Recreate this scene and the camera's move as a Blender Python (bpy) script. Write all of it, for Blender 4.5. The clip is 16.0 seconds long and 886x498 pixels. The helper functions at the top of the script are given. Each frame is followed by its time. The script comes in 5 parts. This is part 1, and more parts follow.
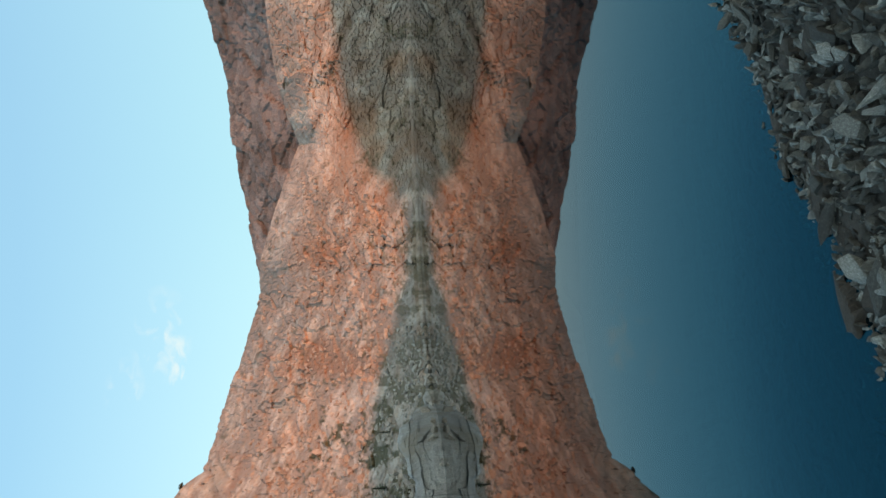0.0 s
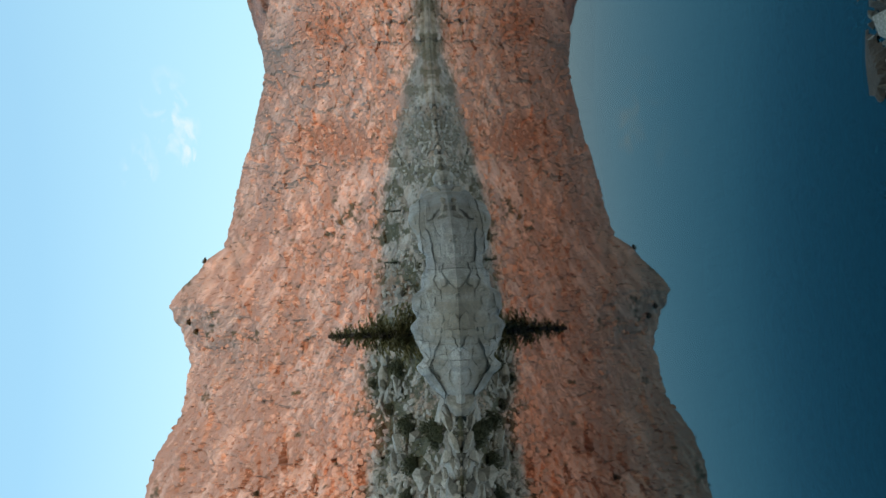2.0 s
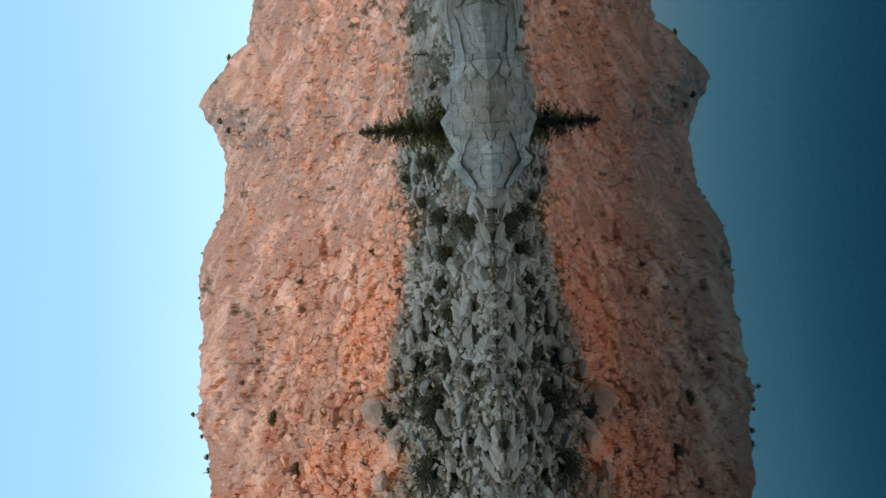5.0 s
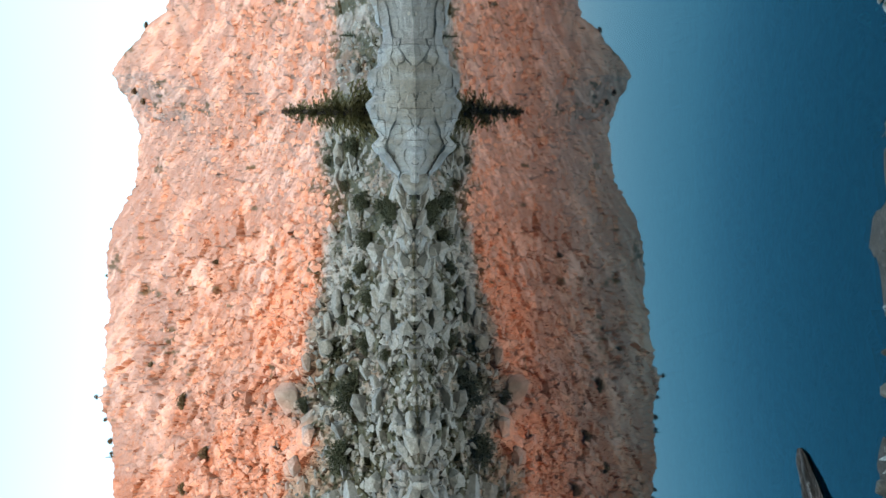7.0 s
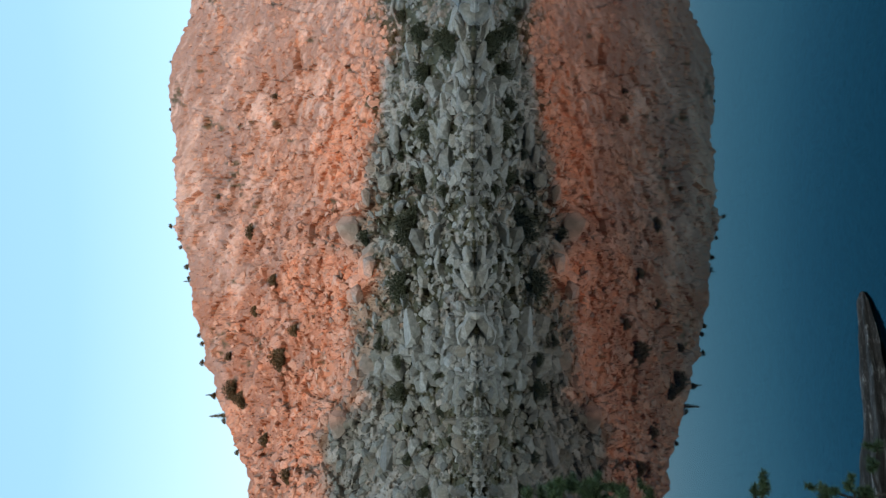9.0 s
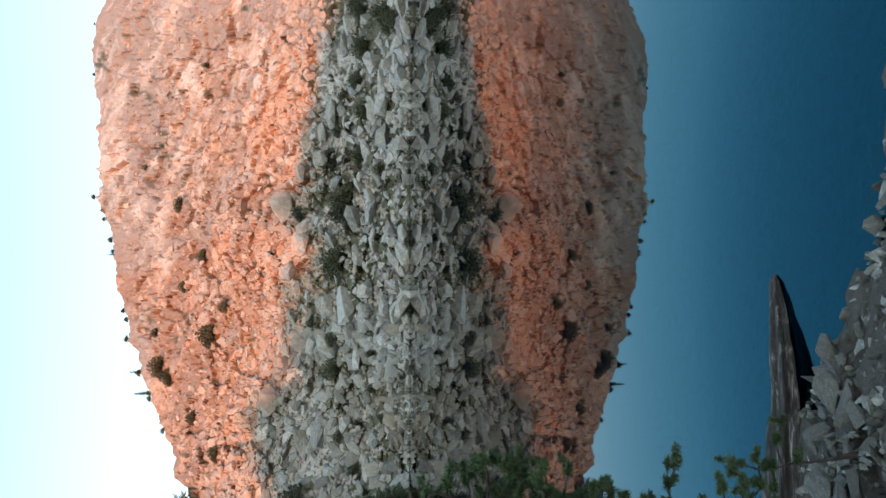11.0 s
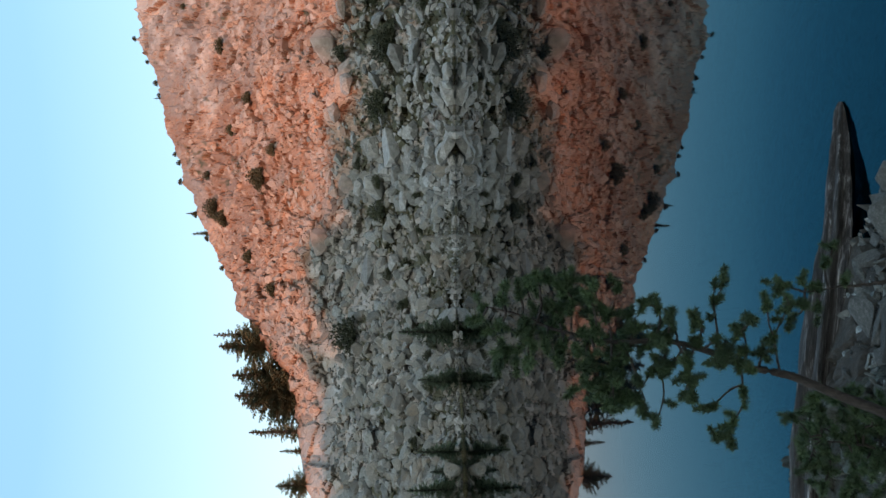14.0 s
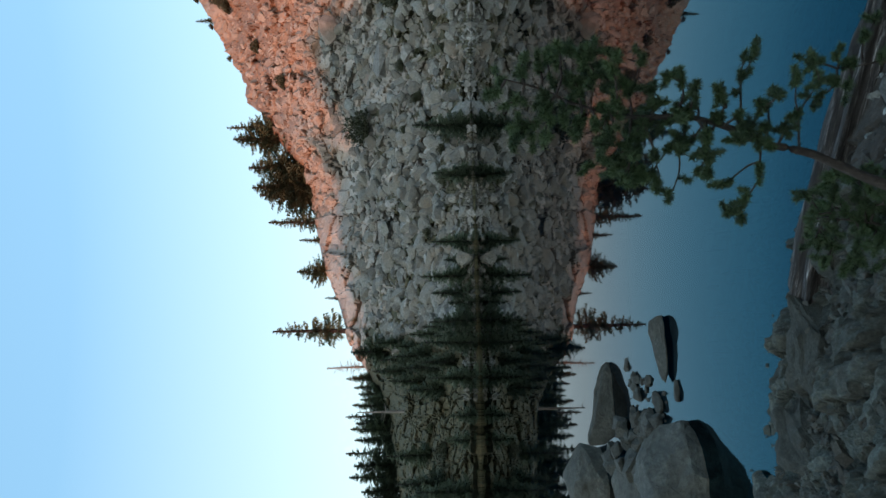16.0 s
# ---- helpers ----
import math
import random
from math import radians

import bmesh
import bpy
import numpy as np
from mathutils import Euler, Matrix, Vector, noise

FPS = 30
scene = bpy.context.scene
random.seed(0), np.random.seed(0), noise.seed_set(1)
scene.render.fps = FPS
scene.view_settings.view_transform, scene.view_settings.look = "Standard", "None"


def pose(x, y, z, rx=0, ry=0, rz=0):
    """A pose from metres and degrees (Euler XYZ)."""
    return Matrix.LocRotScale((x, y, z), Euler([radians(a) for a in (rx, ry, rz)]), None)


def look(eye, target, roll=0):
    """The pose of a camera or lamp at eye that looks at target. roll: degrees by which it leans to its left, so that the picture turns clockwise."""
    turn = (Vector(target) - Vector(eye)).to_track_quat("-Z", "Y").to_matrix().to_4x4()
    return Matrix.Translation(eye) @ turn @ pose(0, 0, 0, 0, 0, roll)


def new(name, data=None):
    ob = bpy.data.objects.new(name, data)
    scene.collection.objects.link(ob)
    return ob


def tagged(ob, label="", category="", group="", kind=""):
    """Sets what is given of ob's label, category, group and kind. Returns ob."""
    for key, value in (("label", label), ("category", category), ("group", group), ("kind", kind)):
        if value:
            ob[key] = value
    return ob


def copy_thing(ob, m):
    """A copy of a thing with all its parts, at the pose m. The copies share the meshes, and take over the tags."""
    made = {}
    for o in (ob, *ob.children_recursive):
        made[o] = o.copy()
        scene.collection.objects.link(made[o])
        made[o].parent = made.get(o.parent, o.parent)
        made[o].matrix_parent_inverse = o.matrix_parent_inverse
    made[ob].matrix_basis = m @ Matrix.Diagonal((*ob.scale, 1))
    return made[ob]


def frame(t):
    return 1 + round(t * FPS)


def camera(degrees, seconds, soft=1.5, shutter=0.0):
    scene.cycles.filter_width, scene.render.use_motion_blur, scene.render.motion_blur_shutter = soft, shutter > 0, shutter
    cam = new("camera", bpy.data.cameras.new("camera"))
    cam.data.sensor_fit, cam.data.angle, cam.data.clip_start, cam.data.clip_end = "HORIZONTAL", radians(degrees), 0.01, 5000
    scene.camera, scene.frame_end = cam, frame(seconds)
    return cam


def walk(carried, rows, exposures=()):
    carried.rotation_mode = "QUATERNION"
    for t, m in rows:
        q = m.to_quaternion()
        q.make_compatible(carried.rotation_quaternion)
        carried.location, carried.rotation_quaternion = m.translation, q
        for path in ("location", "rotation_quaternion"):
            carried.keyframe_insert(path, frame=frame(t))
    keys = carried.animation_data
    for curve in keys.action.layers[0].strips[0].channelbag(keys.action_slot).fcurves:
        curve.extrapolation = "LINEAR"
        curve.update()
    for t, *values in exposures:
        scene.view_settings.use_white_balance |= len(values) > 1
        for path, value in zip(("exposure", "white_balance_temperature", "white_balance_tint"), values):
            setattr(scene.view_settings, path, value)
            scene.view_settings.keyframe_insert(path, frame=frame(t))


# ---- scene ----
# ---- camera: held in the hand on the shore, turned on its side, panned to the left ----
EYE = 2.2
cam = camera(64.5, 16.0, soft=1.5)
# seconds, heading to the left of +Y, tilt, roll, and the eye's place (east, north, above EYE)
TURNS = [
    (0.0, 0.00, -3.58, -0.89, -0.014, 0.125, 0.024),
    (0.5, 4.06, -2.59, -1.17, -0.024, 0.128, 0.025),
    (1.0, 9.10, -3.38, -1.24, -0.060, 0.138, 0.020),
    (1.5, 12.89, -3.34, -1.24, -0.082, 0.133, 0.024),
    (2.0, 17.63, -2.42, -1.80, -0.103, 0.130, 0.033),
    (2.5, 21.74, -1.96, -2.03, -0.117, 0.131, 0.045),
    (3.0, 26.24, -0.69, -2.63, -0.123, 0.138, 0.057),
    (3.5, 28.97, -0.70, -2.49, -0.130, 0.146, 0.056),
    (4.0, 30.22, -0.85, -2.83, -0.136, 0.147, 0.048),
    (4.5, 34.34, 1.09, -3.93, -0.139, 0.147, 0.040),
    (5.0, 34.14, 0.81, -3.05, -0.139, 0.149, 0.032),
    (5.2, 34.25, -0.57, -1.96, -0.140, 0.147, 0.026),
    (7.3, 35.63, -5.59, -1.22, -0.130, 0.148, -0.033),
    (7.5, 36.04, -3.60, -1.94, -0.133, 0.151, -0.030),
    (8.0, 39.73, -2.57, 0.02, -0.139, 0.161, -0.028),
    (8.5, 45.31, 0.05, -1.99, -0.142, 0.168, -0.030),
    (9.0, 48.68, -0.55, -1.02, -0.152, 0.171, -0.027),
    (9.5, 49.75, -2.58, -0.22, -0.160, 0.167, -0.031),
    (9.7, 49.64, -3.22, -0.12, -0.161, 0.168, -0.033),
    (11.8, 51.29, -6.38, -0.33, -0.166, 0.170, -0.058),
    (12.0, 51.81, -5.77, -0.34, -0.162, 0.168, -0.052),
    (12.5, 53.62, -4.32, -0.26, -0.165, 0.150, -0.043),
    (13.0, 56.07, -3.86, -0.22, -0.154, 0.130, -0.028),
    (13.5, 58.58, -2.46, -0.79, -0.149, 0.112, -0.016),
    (14.0, 63.25, -2.02, -1.04, -0.158, 0.092, -0.008),
    (14.5, 65.78, -2.18, -0.40, -0.158, 0.077, -0.001),
    (15.0, 69.28, -1.35, -0.74, -0.159, 0.053, 0.008),
    (15.5, 74.90, -0.48, -1.30, -0.168, 0.038, 0.011),
    (16.0, 79.85, -0.62, -1.05, -0.197, 0.029, 0.002),
]


def hand(psi, tilt, roll, x, y, z):
    return pose(x, y, EYE + z, 90 + tilt, 0, psi) @ pose(0, 0, 0, 0, 0, roll - 90)


STOPS = [(0, -0.06), (2.5, -0.04), (5.2, 0.0), (6.4, 0.6), (7.5, 1.02), (8.0, 0.38), (8.3, 0.3), (8.6, 0.28), (9.0, 0.1), (9.7, 0.2), (11.0, 0.7), (12.0, 0.96), (12.6, 0.62), (13.0, 0.58), (13.5, 0.38), (14.0, 0.05), (14.5, 0.0), (15.1, 0.0), (15.5, -0.06), (16, -0.09)]
EXPOSURES = [(t, s + 1.47, float(np.interp(t, [0, 3, 8, 8.7, 9.5, 11, 12.8, 14, 15, 16], [7000, 6700, 6620, 6550, 6600, 6650, 6650, 6450, 6450, 6300])), float(np.interp(t, [0, 4, 8, 14, 16], [-8, -7, -4, -3, -5]))) for t, s in STOPS]
walk(cam, [(t, hand(*held)) for t, *held in TURNS], EXPOSURES)

# ---- sky and the low evening sun, behind the camera ----
SUN_AZ, SUN_EL = -135.0, 7.0          # heading of the sun, to the left of +Y
world = bpy.data.worlds.new("sky")
scene.world = world
world.use_nodes = True
wn = world.node_tree.nodes
sky = wn.new("ShaderNodeTexSky")
sky.sky_type, sky.sun_disc = "NISHITA", False
sky.sun_elevation, sky.sun_rotation = radians(SUN_EL), radians(-SUN_AZ)
sky.altitude, sky.air_density, sky.dust_density, sky.ozone_density = 2500, 1.2, 2.0, 0.5
wn["Background"].inputs["Strength"].default_value = 0.15
veil = wn.new("ShaderNodeMix")          # thin evening haze: blue away from the sun, warm and bright towards the sunset
veil.data_type = "RGBA"
veil.inputs[0].default_value = 0.74
way, dot, glow = wn.new("ShaderNodeTexCoord"), wn.new("ShaderNodeVectorMath"), wn.new("ShaderNodeValToRGB")
dot.operation = "DOT_PRODUCT"
dot.inputs[1].default_value = (-0.5 * math.sin(radians(SUN_AZ)), 0.5 * math.cos(radians(SUN_AZ)), 0.06)
half = wn.new("ShaderNodeMath")
half.operation, half.inputs[1].default_value = "ADD", 0.5
glow.color_ramp.elements[0].position, glow.color_ramp.elements[0].color = 0.45, (0.97, 1.67, 2.72, 1)
glow.color_ramp.elements[1].position, glow.color_ramp.elements[1].color = 1.0, (4.0, 3.3, 2.8, 1)
for a, c in ((way.outputs["Generated"], dot.inputs[0]), (dot.outputs["Value"], half.inputs[0]), (half.outputs[0], glow.inputs["Fac"]),
             (glow.outputs["Color"], veil.inputs[7]), (sky.outputs["Color"], veil.inputs[6]), (veil.outputs[2], wn["Background"].inputs["Color"])):
    world.node_tree.links.new(a, c)


def wisp(az, el, wide, high, thick, seed, last):
    """A thin torn cloud low in the sky; returns the colour with it laid over."""
    lk = world.node_tree.links
    c = Vector((-math.sin(radians(az)) * math.cos(radians(el)), math.cos(radians(az)) * math.cos(radians(el)), math.sin(radians(el))))
    m = wn.new("ShaderNodeMapping")
    m.vector_type = "TEXTURE"
    m.inputs["Location"].default_value, m.inputs["Rotation"].default_value = c, (0, 0, radians(az))
    m.inputs["Scale"].default_value = (radians(wide), 1.0, radians(high))
    lk.new(way.outputs["Generated"], m.inputs["Vector"])
    ln = wn.new("ShaderNodeVectorMath")
    ln.operation = "LENGTH"
    lk.new(m.outputs["Vector"], ln.inputs[0])
    nz = wn.new("ShaderNodeTexNoise")
    nz.inputs["Scale"].default_value, nz.inputs["Detail"].default_value, nz.inputs["Distortion"].default_value = 1.7, 6, 0.6
    mv = wn.new("ShaderNodeVectorMath")
    mv.inputs[1].default_value = (seed, seed, 0)
    lk.new(m.outputs["Vector"], mv.inputs[0])
    lk.new(mv.outputs[0], nz.inputs["Vector"])
    edge = wn.new("ShaderNodeMapRange")
    edge.inputs["From Min"].default_value, edge.inputs["From Max"].default_value = 1.0, 0.0
    lk.new(ln.outputs["Value"], edge.inputs["Value"])
    puff = wn.new("ShaderNodeMapRange")
    puff.inputs["From Min"].default_value, puff.inputs["From Max"].default_value = 0.5, 0.75
    puff.inputs["To Max"].default_value = thick
    lk.new(nz.outputs["Fac"], puff.inputs["Value"])
    mul = wn.new("ShaderNodeMath")
    mul.operation = "MULTIPLY"
    lk.new(edge.outputs[0], mul.inputs[0])
    lk.new(puff.outputs[0], mul.inputs[1])
    lay = wn.new("ShaderNodeMix")
    lay.data_type = "RGBA"
    lay.inputs[7].default_value = (2.7, 2.5, 2.6, 1)
    lk.new(mul.outputs[0], lay.inputs[0])
    lk.new(last, lay.inputs[6])
    return lay.outputs[2]


up, low, haze = wn.new("ShaderNodeSeparateXYZ"), wn.new("ShaderNodeMapRange"), wn.new("ShaderNodeMix")
haze.data_type = "RGBA"
warm, east = wn.new("ShaderNodeValToRGB"), wn.new("ShaderNodeMapRange")
east.inputs["From Min"].default_value, east.inputs["From Max"].default_value = 0.1, -1.0
warm.color_ramp.elements[0].color, warm.color_ramp.elements[1].color = (1.45, 2.15, 2.6, 1), (2.62, 2.94, 3.24, 1)
for key, v in (("From Min", 0.08), ("From Max", 0.46), ("To Min", 0.78), ("To Max", 0.0)):
    low.inputs[key].default_value = v
for a, c in ((way.outputs["Generated"], up.inputs[0]), (up.outputs["Z"], low.inputs["Value"]), (low.outputs[0], haze.inputs[0]), (veil.outputs[2], haze.inputs[6]),
             (up.outputs["X"], east.inputs["Value"]), (east.outputs[0], warm.inputs["Fac"]), (warm.outputs["Color"], haze.inputs[7])):
    world.node_tree.links.new(a, c)
seen = haze.outputs[2]
for n, (az_c, el_c, wide_c, high_c, thick_c) in enumerate([(6.6, 18.2, 4.0, 2.2, 0.9), (8.8, 17.0, 2.6, 1.0, 1.0), (10.8, 20.6, 2.6, 1.4, 0.6), (90.2, 7.2, 2.5, 1.6, 0.9), (95.2, 6.9, 3.0, 1.4, 0.9)]):
    seen = wisp(az_c, el_c, wide_c, high_c, thick_c, 3.7 * n, seen)
world.node_tree.links.new(seen, wn["Background"].inputs["Color"])
sun = new("sun", bpy.data.lights.new("sun", "SUN"))
sun.data.energy, sun.data.angle, sun.data.color = 1.33, radians(0.5), (1.0, 0.352, 0.215)
to_sun = Vector((-math.sin(radians(SUN_AZ)) * math.cos(radians(SUN_EL)), math.cos(radians(SUN_AZ)) * math.cos(radians(SUN_EL)), math.sin(radians(SUN_EL))))
sun.matrix_world = look(to_sun * 900, (0, 0, 0))


# ---- helpers ----
def link_mesh(name, me, mat, parent=None, label="", smooth=False):
    if mat:
        me.materials.clear()
        me.materials.append(mat)
    me.polygons.foreach_set("use_smooth", [smooth] * len(me.polygons))
    ob = new(name, me)
    if parent:
        ob.parent = parent
    return tagged(ob, label)


def part(name, bm, mat, parent=None, label="", smooth=False):
    me = bpy.data.meshes.new(name)
    bm.to_mesh(me)
    bm.free()
    return link_mesh(name, me, mat, parent, label, smooth)


def raw(name, verts, faces, mat, parent=None, label="", smooth=False):
    me = bpy.data.meshes.new(name)
    me.from_pydata([tuple(v) for v in verts], [], [tuple(f) for f in faces])
    me.update()
    return link_mesh(name, me, mat, parent, label, smooth)


def grid(name, xyz, mat, smooth=False, wrap=False):
    """A sheet from an array of rows x columns x 3."""
    n, m = xyz.shape[:2]
    me = bpy.data.meshes.new(name)
    idx = np.arange(n * m).reshape(n, m)
    if wrap:
        idx = np.concatenate([idx, idx[:, :1]], 1)
    q = np.stack([idx[:-1, :-1], idx[:-1, 1:], idx[1:, 1:], idx[1:, :-1]], -1).reshape(-1, 4)
    me.vertices.add(n * m)
    me.vertices.foreach_set("co", xyz.reshape(-1).astype(np.float32))
    me.loops.add(q.size)
    me.loops.foreach_set("vertex_index", q.reshape(-1).astype(np.int32))
    me.polygons.add(len(q))
    me.polygons.foreach_set("loop_start", np.arange(0, q.size, 4, dtype=np.int32))
    me.update(calc_edges=True)
    me.validate()
    return link_mesh(name, me, mat, smooth=smooth)


def marks(ob, **values):
    for key, v in values.items():
        ob.data.attributes.new(key, "FLOAT", "POINT").data.foreach_set("value", np.asarray(v, dtype=np.float32))


def at(az, d, z=0.0):
    a = radians(az)
    return Vector((-math.sin(a) * d, math.cos(a) * d, z))


def rnd(i, j, k, seed):
    """Random numbers in 0..1 for whole-number cells."""
    h = (i.astype(np.int64) * 73856093) ^ (j.astype(np.int64) * 19349663) ^ (k.astype(np.int64) * 83492791) ^ (seed * 2654435761)
    h = (h & 0xFFFFFFFF).astype(np.uint64)
    h = ((h ^ (h >> np.uint64(16))) * np.uint64(0x45D9F3B)) & np.uint64(0xFFFFFFFF)
    h = ((h ^ (h >> np.uint64(16))) * np.uint64(0x45D9F3B)) & np.uint64(0xFFFFFFFF)
    return ((h ^ (h >> np.uint64(16))) & np.uint64(0xFFFF)).astype(np.float64) / 65535.0


def soft_noise(p, size, seed):
    """Smooth value noise, -1..1."""
    q = p / size
    c = np.floor(q)
    f = q - c
    f = f * f * (3 - 2 * f)
    out = 0.0
    for dx in (0, 1):
        for dy in (0, 1):
            for dz in (0, 1):
                w = np.where(dx, f[:, 0], 1 - f[:, 0]) * np.where(dy, f[:, 1], 1 - f[:, 1]) * np.where(dz, f[:, 2], 1 - f[:, 2])
                out = out + w * rnd(c[:, 0] + dx, c[:, 1] + dy, c[:, 2] + dz, seed)
    return out * 2 - 1


def blocks(p, size, seed, power=2, gap=0.075):
    """Broken rock: cells with a height and a tilt each, and the joint between them (0 at the joint, 1 inside)."""
    q = p / np.asarray(size)
    c = np.floor(q)
    f1 = np.full(len(q), 9e9)
    f2 = np.full(len(q), 9e9)
    val = np.zeros(len(q))
    tone = np.zeros(len(q))
    for dx in (-1, 0, 1):
        for dy in (-1, 0, 1):
            for dz in (-1, 0, 1):
                i, j, k = c[:, 0] + dx, c[:, 1] + dy, c[:, 2] + dz
                r = [rnd(i, j, k, seed + s) for s in range(3)]
                e = q - np.stack([i + r[0], j + r[1], k + r[2]], 1)
                d = (np.abs(e) ** power).sum(1)
                near = d < f1
                f2 = np.where(near, f1, np.minimum(f2, d))
                v = (rnd(i, j, k, seed + 5) - 0.5) + (e[:, 0] * (r[1] - 0.5) + e[:, 1] * (r[2] - 0.5) + e[:, 2] * (r[0] - 0.5)) * 1.3
                val = np.where(near, v, val)
                tone = np.where(near, r[0], tone)
                f1 = np.where(near, d, f1)
    joint = np.clip((f2 ** (1 / power) - f1 ** (1 / power)) / gap, 0, 1)
    return val, joint, tone


# ---- materials ----
def material(name):
    m = bpy.data.materials.new(name)
    m.use_nodes = True
    return m, m.node_tree.nodes, m.node_tree.links, m.node_tree.nodes["Principled BSDF"]


def tex_noise(nt, co, scale, detail=6, rough=0.6, distort=0.0):
    n = nt.nodes.new("ShaderNodeTexNoise")
    n.inputs["Scale"].default_value, n.inputs["Detail"].default_value = scale, detail
    n.inputs["Roughness"].default_value, n.inputs["Distortion"].default_value = rough, distort
    nt.links.new(co, n.inputs["Vector"])
    return n.outputs["Fac"]


def ramp(nt, fac, stops):
    n = nt.nodes.new("ShaderNodeValToRGB")
    el = n.color_ramp.elements
    while len(el) < len(stops):
        el.new(0.5)
    for e, (p, c) in zip(el, stops):
        e.position, e.color = p, (*c, 1) if len(c) == 3 else c
    nt.links.new(fac, n.inputs["Fac"])
    return n.outputs["Color"]


def mix(nt, fac, a, b, how="MIX"):
    n = nt.nodes.new("ShaderNodeMix")
    n.data_type, n.blend_type = "RGBA", how
    for sock, v in ((0, fac), (6, a), (7, b)):
        if isinstance(v, (int, float)):
            n.inputs[sock].default_value = v
        elif isinstance(v, tuple):
            n.inputs[sock].default_value = (*v, 1)
        else:
            nt.links.new(v, n.inputs[sock])
    return n.outputs[2]


def coords(nt, how="Object", scale=(1, 1, 1), turn=(0, 0, 0)):
    c = nt.nodes.new("ShaderNodeTexCoord")
    m = nt.nodes.new("ShaderNodeMapping")
    m.inputs["Scale"].default_value, m.inputs["Rotation"].default_value = scale, turn
    nt.links.new(c.outputs[how], m.inputs["Vector"])
    return m.outputs["Vector"]


def bump(nt, fac, strength, distance, bsdf):
    b = nt.nodes.new("ShaderNodeBump")
    b.inputs["Strength"].default_value, b.inputs["Distance"].default_value = strength, distance
    nt.links.new(fac, b.inputs["Height"])
    nt.links.new(b.outputs["Normal"], bsdf.inputs["Normal"])


G, K = (0, 0, 0), (1, 1, 1)


def rock_material(name, light, mid, dark, scale, stain=None, green=None, relief=0.5, vary=0.0, jointed=False, turfed=False, speck=0.85, heap=False):
    m, nodes, links, bsdf = material(name)
    nt = m.node_tree
    co = coords(nt)
    big = tex_noise(nt, co, 0.16 * scale, 5, 0.6, 0.4)
    fine = tex_noise(nt, co, 2.2 * scale, 8, 0.72)
    grain = tex_noise(nt, co, 6.5 * scale, 5, 0.75)
    col = ramp(nt, fine, [(0.3, dark), (0.48, mid), (0.68, light)])
    col = mix(nt, ramp(nt, big, [(0.35, G), (0.7, (0.6, 0.6, 0.6))]), col, tuple(0.75 * x for x in mid))
    if stain:
        s = tex_noise(nt, coords(nt, scale=(1, 1, 0.5)), 0.22 * scale, 7, 0.66, 0.9)
        col = mix(nt, ramp(nt, s, [(0.47, G), (0.62, (0.8, 0.8, 0.8))]), col, stain)
    if green:
        s = tex_noise(nt, co, 0.5 * scale, 8, 0.75, 0.3)
        col = mix(nt, ramp(nt, s, [(0.6, G), (0.72, (0.7, 0.7, 0.7))]), col, green)
    col = mix(nt, ramp(nt, grain, [(0.35, (speck, speck, speck)), (0.62, G)]), col, tuple(0.5 * x for x in mid))
    if jointed:
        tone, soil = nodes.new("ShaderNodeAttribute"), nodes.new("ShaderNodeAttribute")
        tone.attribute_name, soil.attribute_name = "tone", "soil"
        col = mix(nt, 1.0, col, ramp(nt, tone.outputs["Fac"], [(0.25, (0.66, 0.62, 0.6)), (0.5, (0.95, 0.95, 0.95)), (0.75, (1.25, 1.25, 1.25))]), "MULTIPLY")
        col = mix(nt, mix(nt, 1.0, soil.outputs["Fac"], ramp(nt, fine, [(0.35, (0.35, 0.35, 0.35)), (0.6, K)]), "MULTIPLY"), col, (0.05, 0.045, 0.028))
    if turfed:
        rust = nodes.new("ShaderNodeAttribute")
        rust.attribute_name = "rust"
        col = mix(nt, rust.outputs["Fac"], col, mix(nt, 1.0, col, (0.92, 0.66, 0.5), "MULTIPLY"))
        # shade put into the colour: cools and darkens the rock where grey is set
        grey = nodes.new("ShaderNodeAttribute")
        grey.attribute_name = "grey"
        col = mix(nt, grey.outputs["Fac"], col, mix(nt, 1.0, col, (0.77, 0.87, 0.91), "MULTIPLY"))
        turf = nodes.new("ShaderNodeAttribute")
        turf.attribute_name = "turf"
        col = mix(nt, turf.outputs["Fac"], col, ramp(nt, fine, [(0.3, (0.03, 0.034, 0.018)), (0.5, (0.075, 0.07, 0.035)), (0.7, (0.14, 0.11, 0.06))]))
    if vary:
        strong = vary > 0.6
        top = vary * (1.5 if strong else 0.4)
        info = nodes.new("ShaderNodeNewGeometry" if heap else "ShaderNodeObjectInfo")
        col = mix(nt, 1.0, col, ramp(nt, info.outputs["Random Per Island" if heap else "Random"], [(0, (1 - vary, 1 - vary, 1 - vary)), (0.5, (0.8, 0.79, 0.76) if strong else (1, 0.97, 0.93)), (1, (1 + top, 1 + 1.05 * top, 1 + 1.08 * top))]), "MULTIPLY")
    links.new(col, bsdf.inputs["Base Color"])
    bsdf.inputs["Roughness"].default_value = 0.88
    add = nodes.new("ShaderNodeMath")
    add.operation = "ADD"
    links.new(fine, add.inputs[0])
    links.new(grain, add.inputs[1])
    bump(nt, add.outputs[0], relief, 0.35 / scale, bsdf)
    return m


